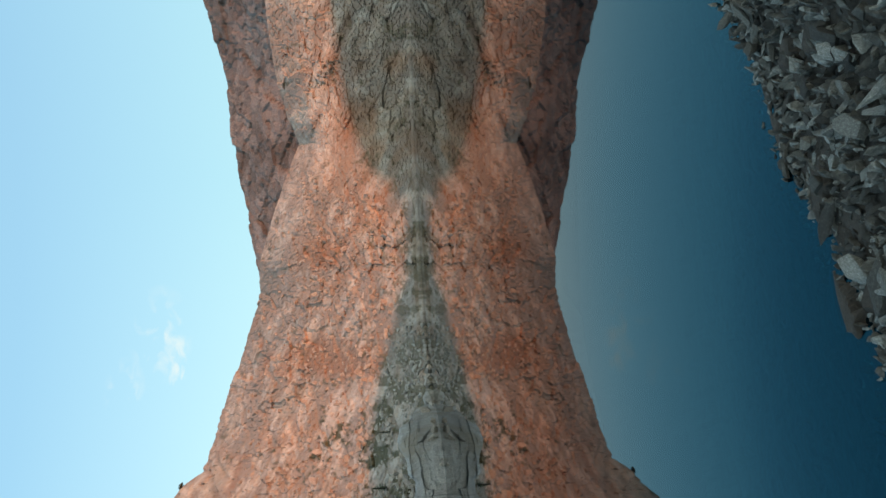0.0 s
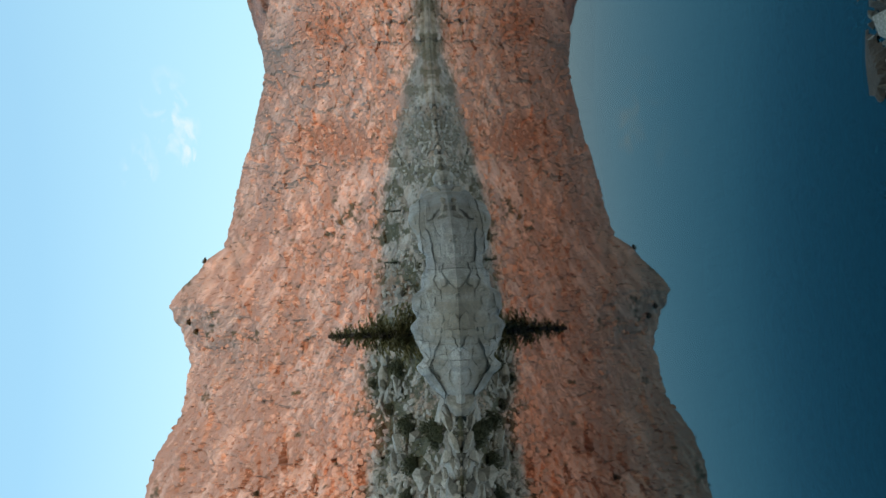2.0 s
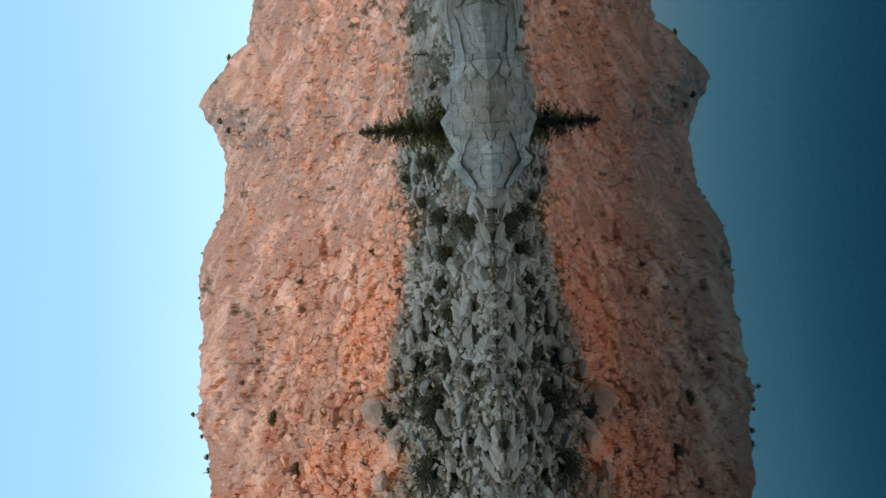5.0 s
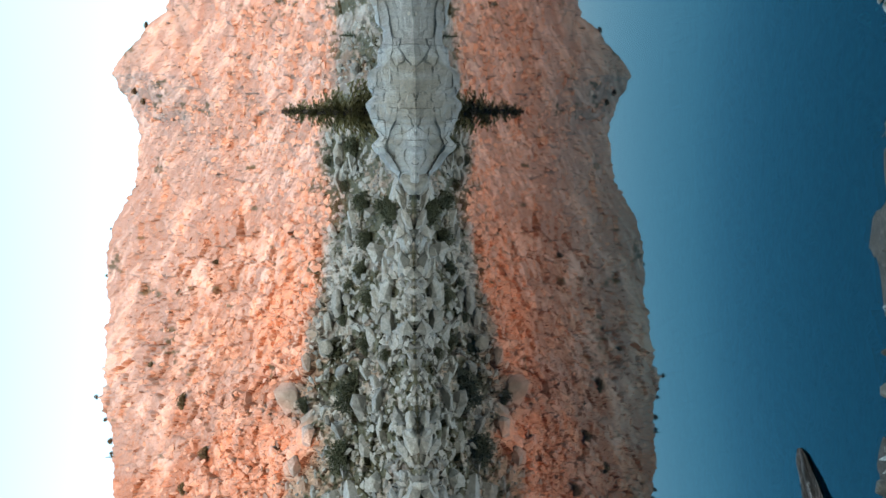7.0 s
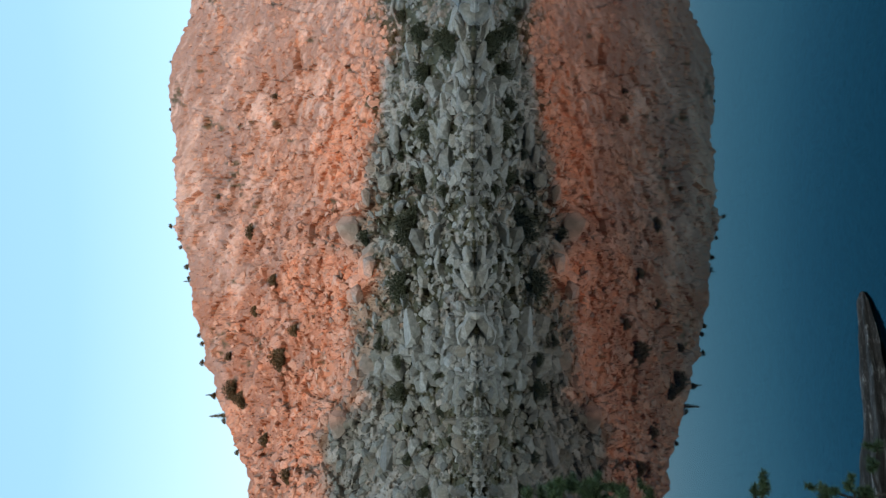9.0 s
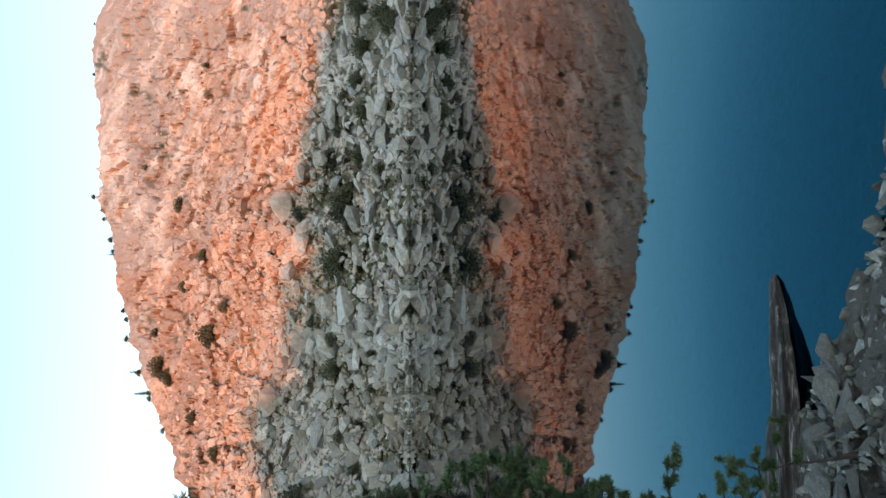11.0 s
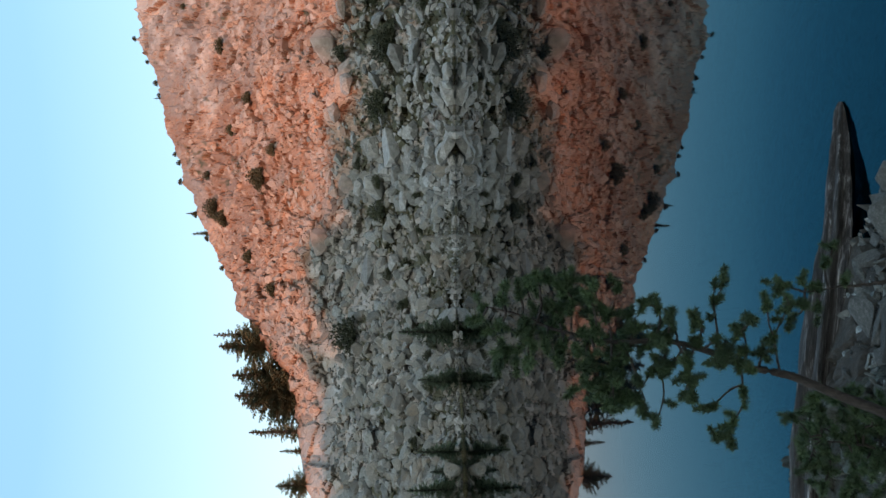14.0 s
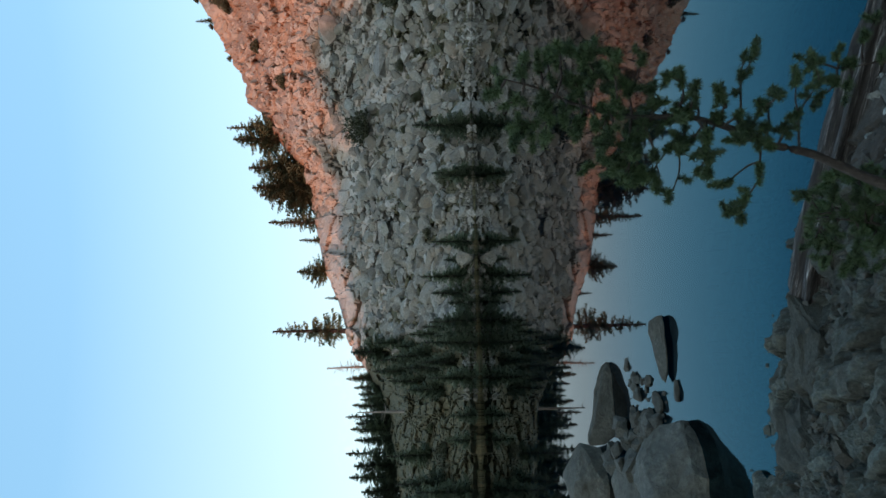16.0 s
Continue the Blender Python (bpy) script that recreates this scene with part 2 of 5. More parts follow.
CLIFF = rock_material("cliff_granite", (0.65, 0.545, 0.47), (0.535, 0.435, 0.37), (0.34, 0.26, 0.21), 1.0, stain=(0.47, 0.33, 0.24), green=(0.24, 0.21, 0.14), relief=0.35, jointed=True, turfed=True, speck=0.5)
FARROCK = rock_material("far_granite", (0.33, 0.315, 0.315), (0.25, 0.235, 0.235), (0.16, 0.145, 0.145), 0.6, stain=(0.27, 0.215, 0.2), green=(0.14, 0.14, 0.1), relief=0.8, jointed=True)
TALUS = rock_material("talus_granite", (0.54, 0.53, 0.5), (0.4, 0.395, 0.37), (0.22, 0.21, 0.195), 1.6, green=(0.33, 0.3, 0.22), relief=0.5, vary=0.3)
TALUSHEAP = rock_material("talus_rubble_granite", (0.54, 0.53, 0.5), (0.4, 0.395, 0.37), (0.22, 0.21, 0.195), 1.6, green=(0.22, 0.2, 0.14), relief=0.5, vary=0.5, heap=True)
# counterpart of the grey rock with sunlight tinted in, for the lit slope only
WARM = rock_material("warm_granite", (0.6, 0.51, 0.45), (0.47, 0.39, 0.34), (0.28, 0.225, 0.19), 1.3, stain=(0.45, 0.35, 0.28), relief=0.5, vary=0.2, speck=0.5)
WARMHEAP = rock_material("warm_rubble_granite", (0.6, 0.51, 0.45), (0.47, 0.39, 0.34), (0.28, 0.225, 0.19), 1.3, stain=(0.45, 0.35, 0.28), relief=0.5, vary=0.2, speck=0.5, heap=True)
SLAB = rock_material("slab_granite", (0.47, 0.475, 0.455), (0.35, 0.355, 0.335), (0.19, 0.185, 0.165), 1.1, stain=(0.33, 0.275, 0.2), green=(0.3, 0.29, 0.24), relief=0.5, vary=0.15)
SLABHEAP = rock_material("slab_rubble_granite", (0.43, 0.427, 0.395), (0.305, 0.305, 0.278), (0.15, 0.145, 0.122), 1.5, stain=(0.27, 0.22, 0.16), green=(0.2, 0.185, 0.14), relief=0.6, vary=0.5, heap=True)
LEDGE = rock_material("ledge_granite", (0.55, 0.59, 0.61), (0.44, 0.47, 0.485), (0.27, 0.275, 0.275), 1.8, stain=(0.29, 0.265, 0.21), green=(0.27, 0.27, 0.23), relief=0.6, jointed=True)
SHORE = rock_material("shore_stone", (0.36, 0.37, 0.345), (0.155, 0.162, 0.15), (0.045, 0.048, 0.042), 9.0, green=(0.1, 0.095, 0.075), relief=0.6, vary=0.75)
SHOREHEAP = rock_material("shore_rubble_stone", (0.36, 0.37, 0.345), (0.155, 0.162, 0.15), (0.045, 0.048, 0.042), 9.0, green=(0.1, 0.095, 0.075), relief=0.6, vary=0.75, heap=True)
BANK = rock_material("bank_stone", (0.28, 0.285, 0.265), (0.15, 0.154, 0.142), (0.06, 0.061, 0.055), 5.0, green=(0.1, 0.095, 0.075), relief=0.7, vary=0.45)
LAKEROCK = rock_material("lake_boulder_stone", (0.195, 0.208, 0.188), (0.115, 0.125, 0.112), (0.05, 0.054, 0.047), 3.5, stain=(0.1, 0.095, 0.08), relief=0.7, vary=0.2)
LAKEHEAP = rock_material("dark_rubble_stone", (0.195, 0.208, 0.188), (0.115, 0.125, 0.112), (0.05, 0.054, 0.047), 3.5, stain=(0.1, 0.095, 0.08), relief=0.7, vary=0.2, heap=True)
BEDROCK = rock_material("lichened_bedrock", (0.27, 0.305, 0.27), (0.145, 0.17, 0.148), (0.052, 0.063, 0.053), 9.0, green=(0.07, 0.07, 0.04), relief=1.0, jointed=True)
WETBED = rock_material("lake_bed_stone", (0.07, 0.16, 0.18), (0.035, 0.12, 0.155), (0.015, 0.08, 0.12), 3.0, relief=0.4)
DRY = rock_material("shore_earth", (0.13, 0.115, 0.095), (0.07, 0.062, 0.05), (0.03, 0.027, 0.02), 7.0, green=(0.05, 0.055, 0.03), relief=0.7)
BEHIND = rock_material("dark_slope_rock", (0.3, 0.28, 0.26), (0.2, 0.19, 0.17), (0.1, 0.09, 0.08), 0.4, green=(0.05, 0.06, 0.03))


def water_material():
    m, nodes, links, bsdf = material("still_lake_water")
    nodes.remove(bsdf)
    nt = m.node_tree
    out = nodes["Material Output"]
    fres = nodes.new("ShaderNodeFresnel")
    fres.inputs["IOR"].default_value = 1.7
    gloss = nodes.new("ShaderNodeBsdfGlossy")
    gloss.inputs["Roughness"].default_value = 0.015
    # reflection tinted by hand over the Fresnel factor: less red the steeper one looks
    links.new(ramp(nt, fres.outputs["Fac"], [(0.1, (0.14, 0.46, 0.62)), (0.12, (0.19, 0.53, 0.69)), (0.152, (0.34, 0.7, 0.83)), (0.203, (0.45, 0.71, 0.81)), (0.25, (0.54, 0.7, 0.765)), (0.3, (0.63, 0.66, 0.68)), (0.36, (0.72, 0.66, 0.63)), (0.45, (0.75, 0.69, 0.66)), (0.55, (0.8, 0.8, 0.79)), (0.8, (0.86, 0.86, 0.86))]), gloss.inputs["Color"])
    clear = nodes.new("ShaderNodeBsdfTransparent")
    clear.inputs["Color"].default_value = (0.015, 0.19, 0.28, 1)
    both = nodes.new("ShaderNodeMixShader")
    links.new(fres.outputs["Fac"], both.inputs["Fac"])
    links.new(clear.outputs["BSDF"], both.inputs[1])
    links.new(gloss.outputs["BSDF"], both.inputs[2])
    links.new(both.outputs["Shader"], out.inputs["Surface"])
    b = nodes.new("ShaderNodeBump")
    b.inputs["Strength"].default_value, b.inputs["Distance"].default_value = 0.02, 0.02
    links.new(tex_noise(nt, coords(nt, scale=(1, 1, 1)), 0.7, 3, 0.5), b.inputs["Height"])
    links.new(b.outputs["Normal"], gloss.inputs["Normal"])
    return m


WATER = water_material()


def plain(name, a, b, scale, rough=0.8, relief=0.4, stretch=(1, 1, 1), c=None, dist=0.02):
    m, nodes, links, bsdf = material(name)
    nt = m.node_tree
    n = tex_noise(nt, coords(nt, scale=stretch), scale, 7, 0.68, 0.3)
    col = ramp(nt, n, [(0.32, a), (0.55, b), (0.72, c or b)])
    info = nodes.new("ShaderNodeObjectInfo")
    col = mix(nt, 1.0, col, ramp(nt, info.outputs["Random"], [(0, (0.75, 0.75, 0.75)), (1, (1.15, 1.15, 1.1))]), "MULTIPLY")
    links.new(col, bsdf.inputs["Base Color"])
    bsdf.inputs["Roughness"].default_value = rough
    bump(nt, n, relief, dist, bsdf)
    return m


BARK = plain("grey_brown_bark", (0.02, 0.017, 0.015), (0.05, 0.042, 0.038), 45, 0.9, 1.0, (1, 1, 0.4), (0.12, 0.105, 0.095))
NEEDLES = plain("conifer_needles", (0.044, 0.066, 0.042), (0.105, 0.134, 0.085), 1.2, 0.75, 0.0)
OLIVE = plain("olive_conifer_needles", (0.09, 0.087, 0.04), (0.24, 0.22, 0.1), 1.5, 0.75, 0.0)
PINE = plain("young_pine_needles", (0.024, 0.046, 0.022), (0.055, 0.095, 0.04), 9, 0.65, 0.0)
DEADWOOD = plain("dead_grey_wood", (0.16, 0.13, 0.11), (0.3, 0.26, 0.23), 3, 0.9, 0.3)


def driftwood_material():
    m, nodes, links, bsdf = material("weathered_driftwood")
    nt = m.node_tree
    along = nodes.new("ShaderNodeMapping")
    along.inputs["Scale"].default_value = (1, 0.05, 1)
    links.new(coords(nt, turn=(0, 0, radians(34))), along.inputs["Vector"])
    grain = tex_noise(nt, along.outputs["Vector"], 55, 9, 0.8, 0.2)
    worn = tex_noise(nt, along.outputs["Vector"], 7, 4, 0.6, 0.4)
    col = ramp(nt, grain, [(0.43, (0.012, 0.011, 0.01)), (0.52, (0.055, 0.05, 0.047)), (0.58, (0.2, 0.2, 0.2)), (0.66, (0.6, 0.61, 0.62))])
    col = mix(nt, ramp(nt, worn, [(0.46, G), (0.56, (0.6, 0.6, 0.6))]), col, (0.03, 0.027, 0.025))
    links.new(col, bsdf.inputs["Base Color"])
    bsdf.inputs["Roughness"].default_value = 0.6
    bump(nt, grain, 1.0, 0.03, bsdf)
    return m


DRIFT = driftwood_material()
SHRUB = plain("shrub_leaves", (0.026, 0.034, 0.018), (0.07, 0.075, 0.04), 2.0, 0.8, 0.0)

# ---- the far shore: where the slope meets the water and where its crest stands, by heading ----
SHORE_AZ = np.array([-60, -45, -17.5, -11, -5, 0.4, 7, 11.7, 13.5, 18, 24, 29, 35, 40, 44.6, 48, 55, 62, 67, 73.5, 79, 85.6, 89, 95, 99, 120, 150])
SHORE_D = np.array([140, 120, 112, 105, 82, 76, 62, 52, 44, 38.8, 37.3, 38.3, 40.5, 41, 42, 41, 40, 40.6, 42.3, 39.7, 39, 38.3, 38, 39, 40, 30, 26])
CREST_AZ = np.array([-60, -45, -20, -14, -10.5, -8.6, -6.5, -3.5, 0.8, 3.4, 6, 8.5, 11.3, 13.5, 15.3, 17, 18, 19, 20, 21.5, 22.5, 23.5, 25, 26.3, 28, 30, 31.7, 33.4, 36.5, 38.8, 41.5, 43.5, 44.6, 46.9, 48.6, 50.5, 53, 55.5, 57.6, 59.3, 61, 63.1, 64.7, 66, 68, 68.7, 70.3, 71.8, 73.2, 75, 76.5, 78.2, 81, 83, 85, 87, 89.7, 92, 96.4, 100, 120, 150])
CREST_EL = np.array([8, 8.5, 9.8, 9.4, 8.5, 7.8, 8.7, 9.9, 11.2, 11.15, 11.85, 12.5, 13.4, 13.9, 14.3, 14.8, 16, 16.9, 18, 19.1, 18.75, 18.2, 17.65, 17.4, 17.7, 18.1, 19, 19.7, 20.3, 20, 20, 20, 20.4, 20.1, 19.4, 19.15, 18.9, 18.5, 18, 17.5, 16.9, 16, 15.2, 14.75, 14.5, 13.5, 12.6, 11.5, 10.3, 9.95, 9.8, 9.5, 8.9, 8.2, 7.5, 7, 5.6, 3.8, 3.2, 2.8, 3, 4])
CREST_D_AZ = np.array([-60, -10, 0, 6, 10, 15, 22, 30, 35, 39, 43, 45, 47.4, 50, 56, 60, 63, 66, 70, 75, 90, 100, 150])
CREST_D = np.array([150, 138, 143, 165, 185, 188, 180, 180, 168, 150, 146, 128, 116, 109, 102, 100, 94, 86, 80, 76, 66, 60, 60])
RUN_S = np.array([0, 0.15, 0.35, 0.7, 0.82, 1.0])
RUN_D = np.array([0, 0.09, 0.2, 0.46, 0.6, 1.0])


ROUND = np.arange(-60, 150.01, 0.25)


def rounded(x, v, width):
    """The course of v over the headings x, with its corners rounded off."""
    k = np.exp(-0.5 * (np.arange(-4 * width, 4.01 * width, 0.25) / width) ** 2)
    f = np.interp(ROUND, x, v)
    pad = len(k) // 2
    return np.convolve(np.concatenate([np.full(pad, f[0]), f, np.full(pad, f[-1])]), k / k.sum(), "same")[pad:-pad]


SHORE_LINE, CREST_LINE, BROAD_LINE = rounded(SHORE_AZ, SHORE_D, 1.0), rounded(CREST_D_AZ, CREST_D, 2.5), rounded(CREST_AZ, CREST_EL, 4.0)


def profile(az, s):
    """Distance and elevation of the slope at a heading, from the water (s = 0) to the crest (s = 1); the crest's own bumps fade out below it."""
    ds, dr = np.interp(az, ROUND, SHORE_LINE), np.interp(az, ROUND, CREST_LINE)
    el0, broad = -np.degrees(np.arctan(EYE / ds)), np.interp(az, ROUND, BROAD_LINE)
    top = np.clip((s - 0.6) / 0.4, 0, 1)
    e = el0 + (broad - el0) * s + (np.interp(az, CREST_AZ, CREST_EL) - broad) * top * top * (3 - 2 * top)
    return ds + (dr - ds) * np.interp(s, RUN_S, RUN_D), e


def slope(az, el):
    """Distance and height of the slope at headings and elevations, in degrees."""
    s = np.linspace(0, 1, 200)
    d = np.array([np.interp(e, profile(a, s)[1], profile(a, s)[0]) for a, e in zip(az, el)])
    return d, EYE + d * np.tan(np.radians(el))


HILL = {}
# dark runnels and ledges across the scree: heading and elevation along each
GULLIES = [
    [(6.6, 6.4), (9.9, 8.1), (12, 8.4), (15.5, 8.3), (18, 7.6)], [(8.4, 10.8), (11, 11.2), (14, 10.4), (17.5, 9.8)], [(4.2, 2.4), (7, 4.2), (10, 6.6)], [(5, 1.2), (8, 2.6), (12, 5.0)],
    [(27.5, 4.6), (29.5, 6.4), (32, 8.2), (35, 10.0)], [(33, 5.4), (36, 6.6), (39, 8.6)], [(45, 8.4), (47.5, 9.4), (50.5, 10.4), (54, 10.2)], [(-4, 6.2), (-1, 5.4), (2, 3.8), (3.6, 1.6)],
    [(20, 5.5), (24, 8.0), (28, 10.8), (31, 12.6)], [(49, 14.2), (52, 12.8), (56, 12.4), (60, 11.4)],
]


def on_slope(az, el, lift=0.0):
    """The place on the broken surface of the slope at a heading and an elevation."""
    j = int(np.clip(np.searchsorted(HILL["az"], az), 0, len(HILL["az"]) - 1))
    c = HILL["p"][:, j]
    i = int(np.clip(np.argmax(np.degrees(np.arctan2(c[:, 2] - EYE, np.hypot(c[:, 0], c[:, 1]))) >= el), 2, len(c) - 6)) if el < np.interp(az, CREST_AZ, CREST_EL) - 0.4 else len(c) - 6
    return Vector(HILL["p"][i, j]) + Vector((0, 0, lift))


# ---- hillside ----
def hillside():
    az = np.concatenate([np.arange(-60, -22, 0.8), np.arange(-22, 102, 0.115), np.arange(102, 150, 0.8)])
    s = np.concatenate([np.linspace(-0.12, -0.02, 4), np.linspace(0, 1, 232), np.array([1.02, 1.06, 1.12, 1.25, 1.6])])
    A, S = np.meshgrid(az, s)
    Sc = np.clip(S, 0, 1)
    d, E = profile(A, Sc)
    z = EYE + d * np.tan(np.radians(E))
    under, over = np.clip(-S, 0, 1), np.clip(S - 1, 0, 1)
    d = d - under * 30 + over * 120
    z = z - under * 30 - over * (z + 8) / 0.6 * np.clip(over / 0.2, 0, 1) ** 0.6
    ar = np.radians(A)
    p = np.stack([-np.sin(ar) * d, np.cos(ar) * d, z], -1).reshape(-1, 3)
    # joints and blocks, laid out over heading and elevation, in degrees
    flat = np.stack([A, E + 24 * (S - Sc), 0 * A], -1).reshape(-1, 3)
    a1, e1, dd = flat[:, 0], flat[:, 1], d.reshape(-1)
    warp = np.stack([soft_noise(flat, 2.2, 60), soft_noise(flat, 2.2, 61), 0 * a1], 1)
    q = flat + 0.3 * warp + 0.07 * np.stack([soft_noise(flat, 0.45, 62), soft_noise(flat, 0.45, 63), 0 * a1], 1) + 0.03 * np.stack([soft_noise(flat, 0.18, 64), soft_noise(flat, 0.18, 65), 0 * a1], 1)
    lean = np.stack([q[:, 0] * 0.894 + q[:, 1] * 0.447, q[:, 1] * 0.894 - q[:, 0] * 0.447, 0 * a1], 1)
    coarse = np.clip(np.interp(a1, [-60, 8, 32, 42], [0.22, 0.22, 0.35, 1.0]) + 0.5 * soft_noise(flat, 5.0, 5), 0.15, 1.2) * np.interp(e1, [4, 17], [1.0, 0.6])
    b1, j1, t1 = blocks(0.5 * (q + lean), (2.6, 1.9, 1), 11, 4, 0.04)
    b2, j2, t2 = blocks(0.75 * q + 0.25 * lean, (1.1, 0.75, 1), 23, 4, 0.06)
    b3, j3, t3 = blocks(q * 0.6 + lean * 0.4, (0.46, 0.32, 1), 37, 4, 0.08)
    b6, _, t6 = blocks(lean, (0.24, 0.17, 1), 53, 3)
    b4, _, t4 = blocks(lean, (0.9, 0.15, 1), 41)
    streak = soft_noise(lean, np.array([3.6, 0.7, 1.0]), 43)
    massive = np.interp(a1, [52, 60, 87, 93], [0, 1, 1, 0]) * np.interp(e1, [7, 11], [1, 0])
    split = np.interp(a1, [20, 40], [0.08, 0.7]) * (1 - 0.35 * massive)
    even = np.interp(a1, [2, 26], [0.45, 1])
    calm = 1 - 0.35 * massive
    strata = np.stack([a1, e1 + 0.25 * a1 + 0.25 * soft_noise(flat, 1.5, 97), 0 * a1], 1)
    gully = np.clip((soft_noise(strata, np.array([4.5, 0.55, 1.0]), 95) + 0.4 * soft_noise(strata, np.array([1.2, 0.3, 1.0]), 96) - 0.4) * 2.6, 0, 1) * np.interp(a1, [-12, 2, 24, 36], [0.2, 1, 0.7, 0])
    for line in GULLIES:
        way, mid = np.array([g[0] for g in line]), np.array([g[1] for g in line])
        off = (e1 - np.interp(a1, way, mid) + 0.35 * soft_noise(flat, 1.1, 101) + 0.15 * soft_noise(flat, 0.4, 102)) / 0.2
        gully = np.maximum(gully, np.exp(-off * off) * np.clip(0.75 + 0.7 * soft_noise(flat, 0.8, 103), 0, 1) * np.clip((np.minimum(a1 - way[0], way[-1] - a1)) / 0.8, 0, 1))
    lift = 1.6 * soft_noise(p, 24.0, 3) + dd / 60 * (coarse * (0.9 * b1 + 0.75 * calm * b2 - split * (0.35 * (1 - j1) + 0.55 * (1 - j2))) + calm * even * (0.15 * b3 + 0.06 * b4 + 0.16 * streak) + 0.02 * b6  - 0.15 * (1 - massive) * (1 - j3))
    lift = lift - dd / 60 * 0.25 * gully
    lift = lift + dd / 60 * 0.05 * even * (soft_noise(lean, np.array([0.4, 0.14, 1.0]), 48))
    lift = lift * np.where(over.reshape(-1) > 0.3, 0.2, 1) * np.clip(Sc.reshape(-1) / 0.03, 0.5, 1) * np.interp(S.reshape(-1), [0.93, 1.0, 1.1], [1, 0.75, 0.3])
    out = -p / np.maximum(np.linalg.norm(p[:, :2], axis=1), 1)[:, None]
    p[:, 0] += out[:, 0] * lift
    p[:, 1] += out[:, 1] * lift
    p[:, 2] += lift * 0.25
    jag = 0.4 * soft_noise(flat * np.array([1, 0, 0]), 0.9, 98) + 0.2 * soft_noise(flat * np.array([1, 0, 0]), 0.31, 99)
    p[:, 2] += dd / 60 * jag * np.interp(S.reshape(-1), [0.955, 1.0, 1.02, 1.06], [0, 0.4, 0.4, 0]) * np.interp(a1, [4, 24, 62, 72], [0.3, 1, 1, 0.3])
    _, _, t5 = blocks(lean, (0.3, 0.1, 1), 47)
    tone = 0.0 + 0.16 * t1 + (0.22 + 0.14 * massive) * t2 + (1 - 0.75 * massive) * (1 - 0.1 * np.interp(a1, [-5, 14], [1, 0])) * (0.24 * t3 + 0.1 * t4 + 0.08 * t5 + 0.1 * t6 - 0.26) + 0.37 + massive * 0.14 * (t3 - 0.5) + (0.34 * streak + 0.24 * np.interp(a1, [4, 14, 38, 50], [0.3, 1, 1, 0.3]) * soft_noise(lean, np.array([1.5, 0.16, 1.0]), 44)) * (1 - massive) - 0.15 * np.interp(a1, [0, 12], [1, 0])
    ledge = np.clip((streak - 0.45) * 4, 0, 1) * np.interp(a1, [-5, 4, 26, 36], [0.2, 1, 1, 0.2])
    gaps = np.clip(0.3 + 1.1 * soft_noise(flat, 0.9, 88), 0.06, 1) * np.interp(e1, [4, 9], [1, 0.6]) * np.interp(a1, [20, 38], [0.05, 1])
    gaps = gaps * (1 - massive) + massive * np.clip(0.75 + 0.6 * soft_noise(flat, 1.1, 89), 0.3, 1)
    thin = 1 + 1.5 * massive
    soil = np.clip(0.45 * ledge + 0.85 * gaps * (np.maximum(coarse, massive) * ((1 - j1) ** thin * 0.8 + (1 - j2) ** thin * 0.9) + (1 - 0.7 * massive) * (1 - j3) * 0.5 * np.clip(0.6 + soft_noise(flat, 1.5, 46), 0, 1)), 0, 1)
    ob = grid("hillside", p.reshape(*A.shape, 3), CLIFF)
    mask = np.interp(a1, [-30, -6, 2, 8, 26, 32, 56, 62, 88, 94], [0.25, 0.25, 0.8, 0.9, 0.7, 1, 1, 0.5, 0.9, 1.2]) * np.interp(e1 - np.interp(a1, [-6, 4, 14], [-1, -4.5, 0]), [-3.4, 2.5, 6.5], [1, 0.9, 0])
    mask = mask + np.interp(a1, [54, 60, 90, 96], [0, 1, 1, 0]) * np.interp(e1, [-3.4, -1.0, 0.6], [0.55, 0.4, 0])
    mask = mask + np.interp(a1, [84, 89], [0, 0.7])
    mask = mask + 0.4 * np.interp(a1, [46, 50, 60, 66], [0, 1, 1, 0]) * np.interp(e1, [-0.5, 1.5, 5, 7.5], [0, 1, 1, 0])
    near_turf = soft_noise(flat, 1.6, 81) + 0.7 * soft_noise(flat, 0.45, 82) + 0.5 * soft_noise(flat, 0.18, 83)
    far_turf = soft_noise(flat, 0.7, 81) + 0.7 * soft_noise(flat, 0.25, 82) + 0.6 * soft_noise(flat, 0.12, 83)
    turf = np.clip((np.where(a1 > 11, near_turf, far_turf) + 1.6 * mask - 0.95) * 2.5, 0, 1) * np.interp(a1, [8, 14], [0.65, 1])
    turf = np.maximum(turf, np.clip(np.interp(S.reshape(-1), [0.02, 0.05], [1, 0]) * np.interp(a1, [38, 46], [0, 1]) * (0.7 + 0.6 * soft_noise(flat, 0.4, 84)), 0, 1))
    rust = np.clip((soft_noise(flat, 3.0, 85) + 0.6 * soft_noise(lean, np.array([2.0, 0.6, 1.0]), 86) + 0.85 * np.interp(a1, [28, 36, 54, 60], [0, 1, 1, -0.7]) * np.interp(e1, [3, 5, 8, 12], [0.4, 1, 0.8, 0]) + 1.0 * np.interp(a1, [40, 50, 72, 80], [0, 1, 1, 0.4]) * np.interp(e1, [6, 8.5], [0, 1]) + 0.45 * np.interp(a1, [-18, -10, 24, 30], [0, 1, 1, 0]) * np.interp(e1, [0, 2, 8, 12], [0, 1, 1, 0.2]) - 0.6) * 1.4, 0, 0.75)
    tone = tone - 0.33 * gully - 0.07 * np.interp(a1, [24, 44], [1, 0])
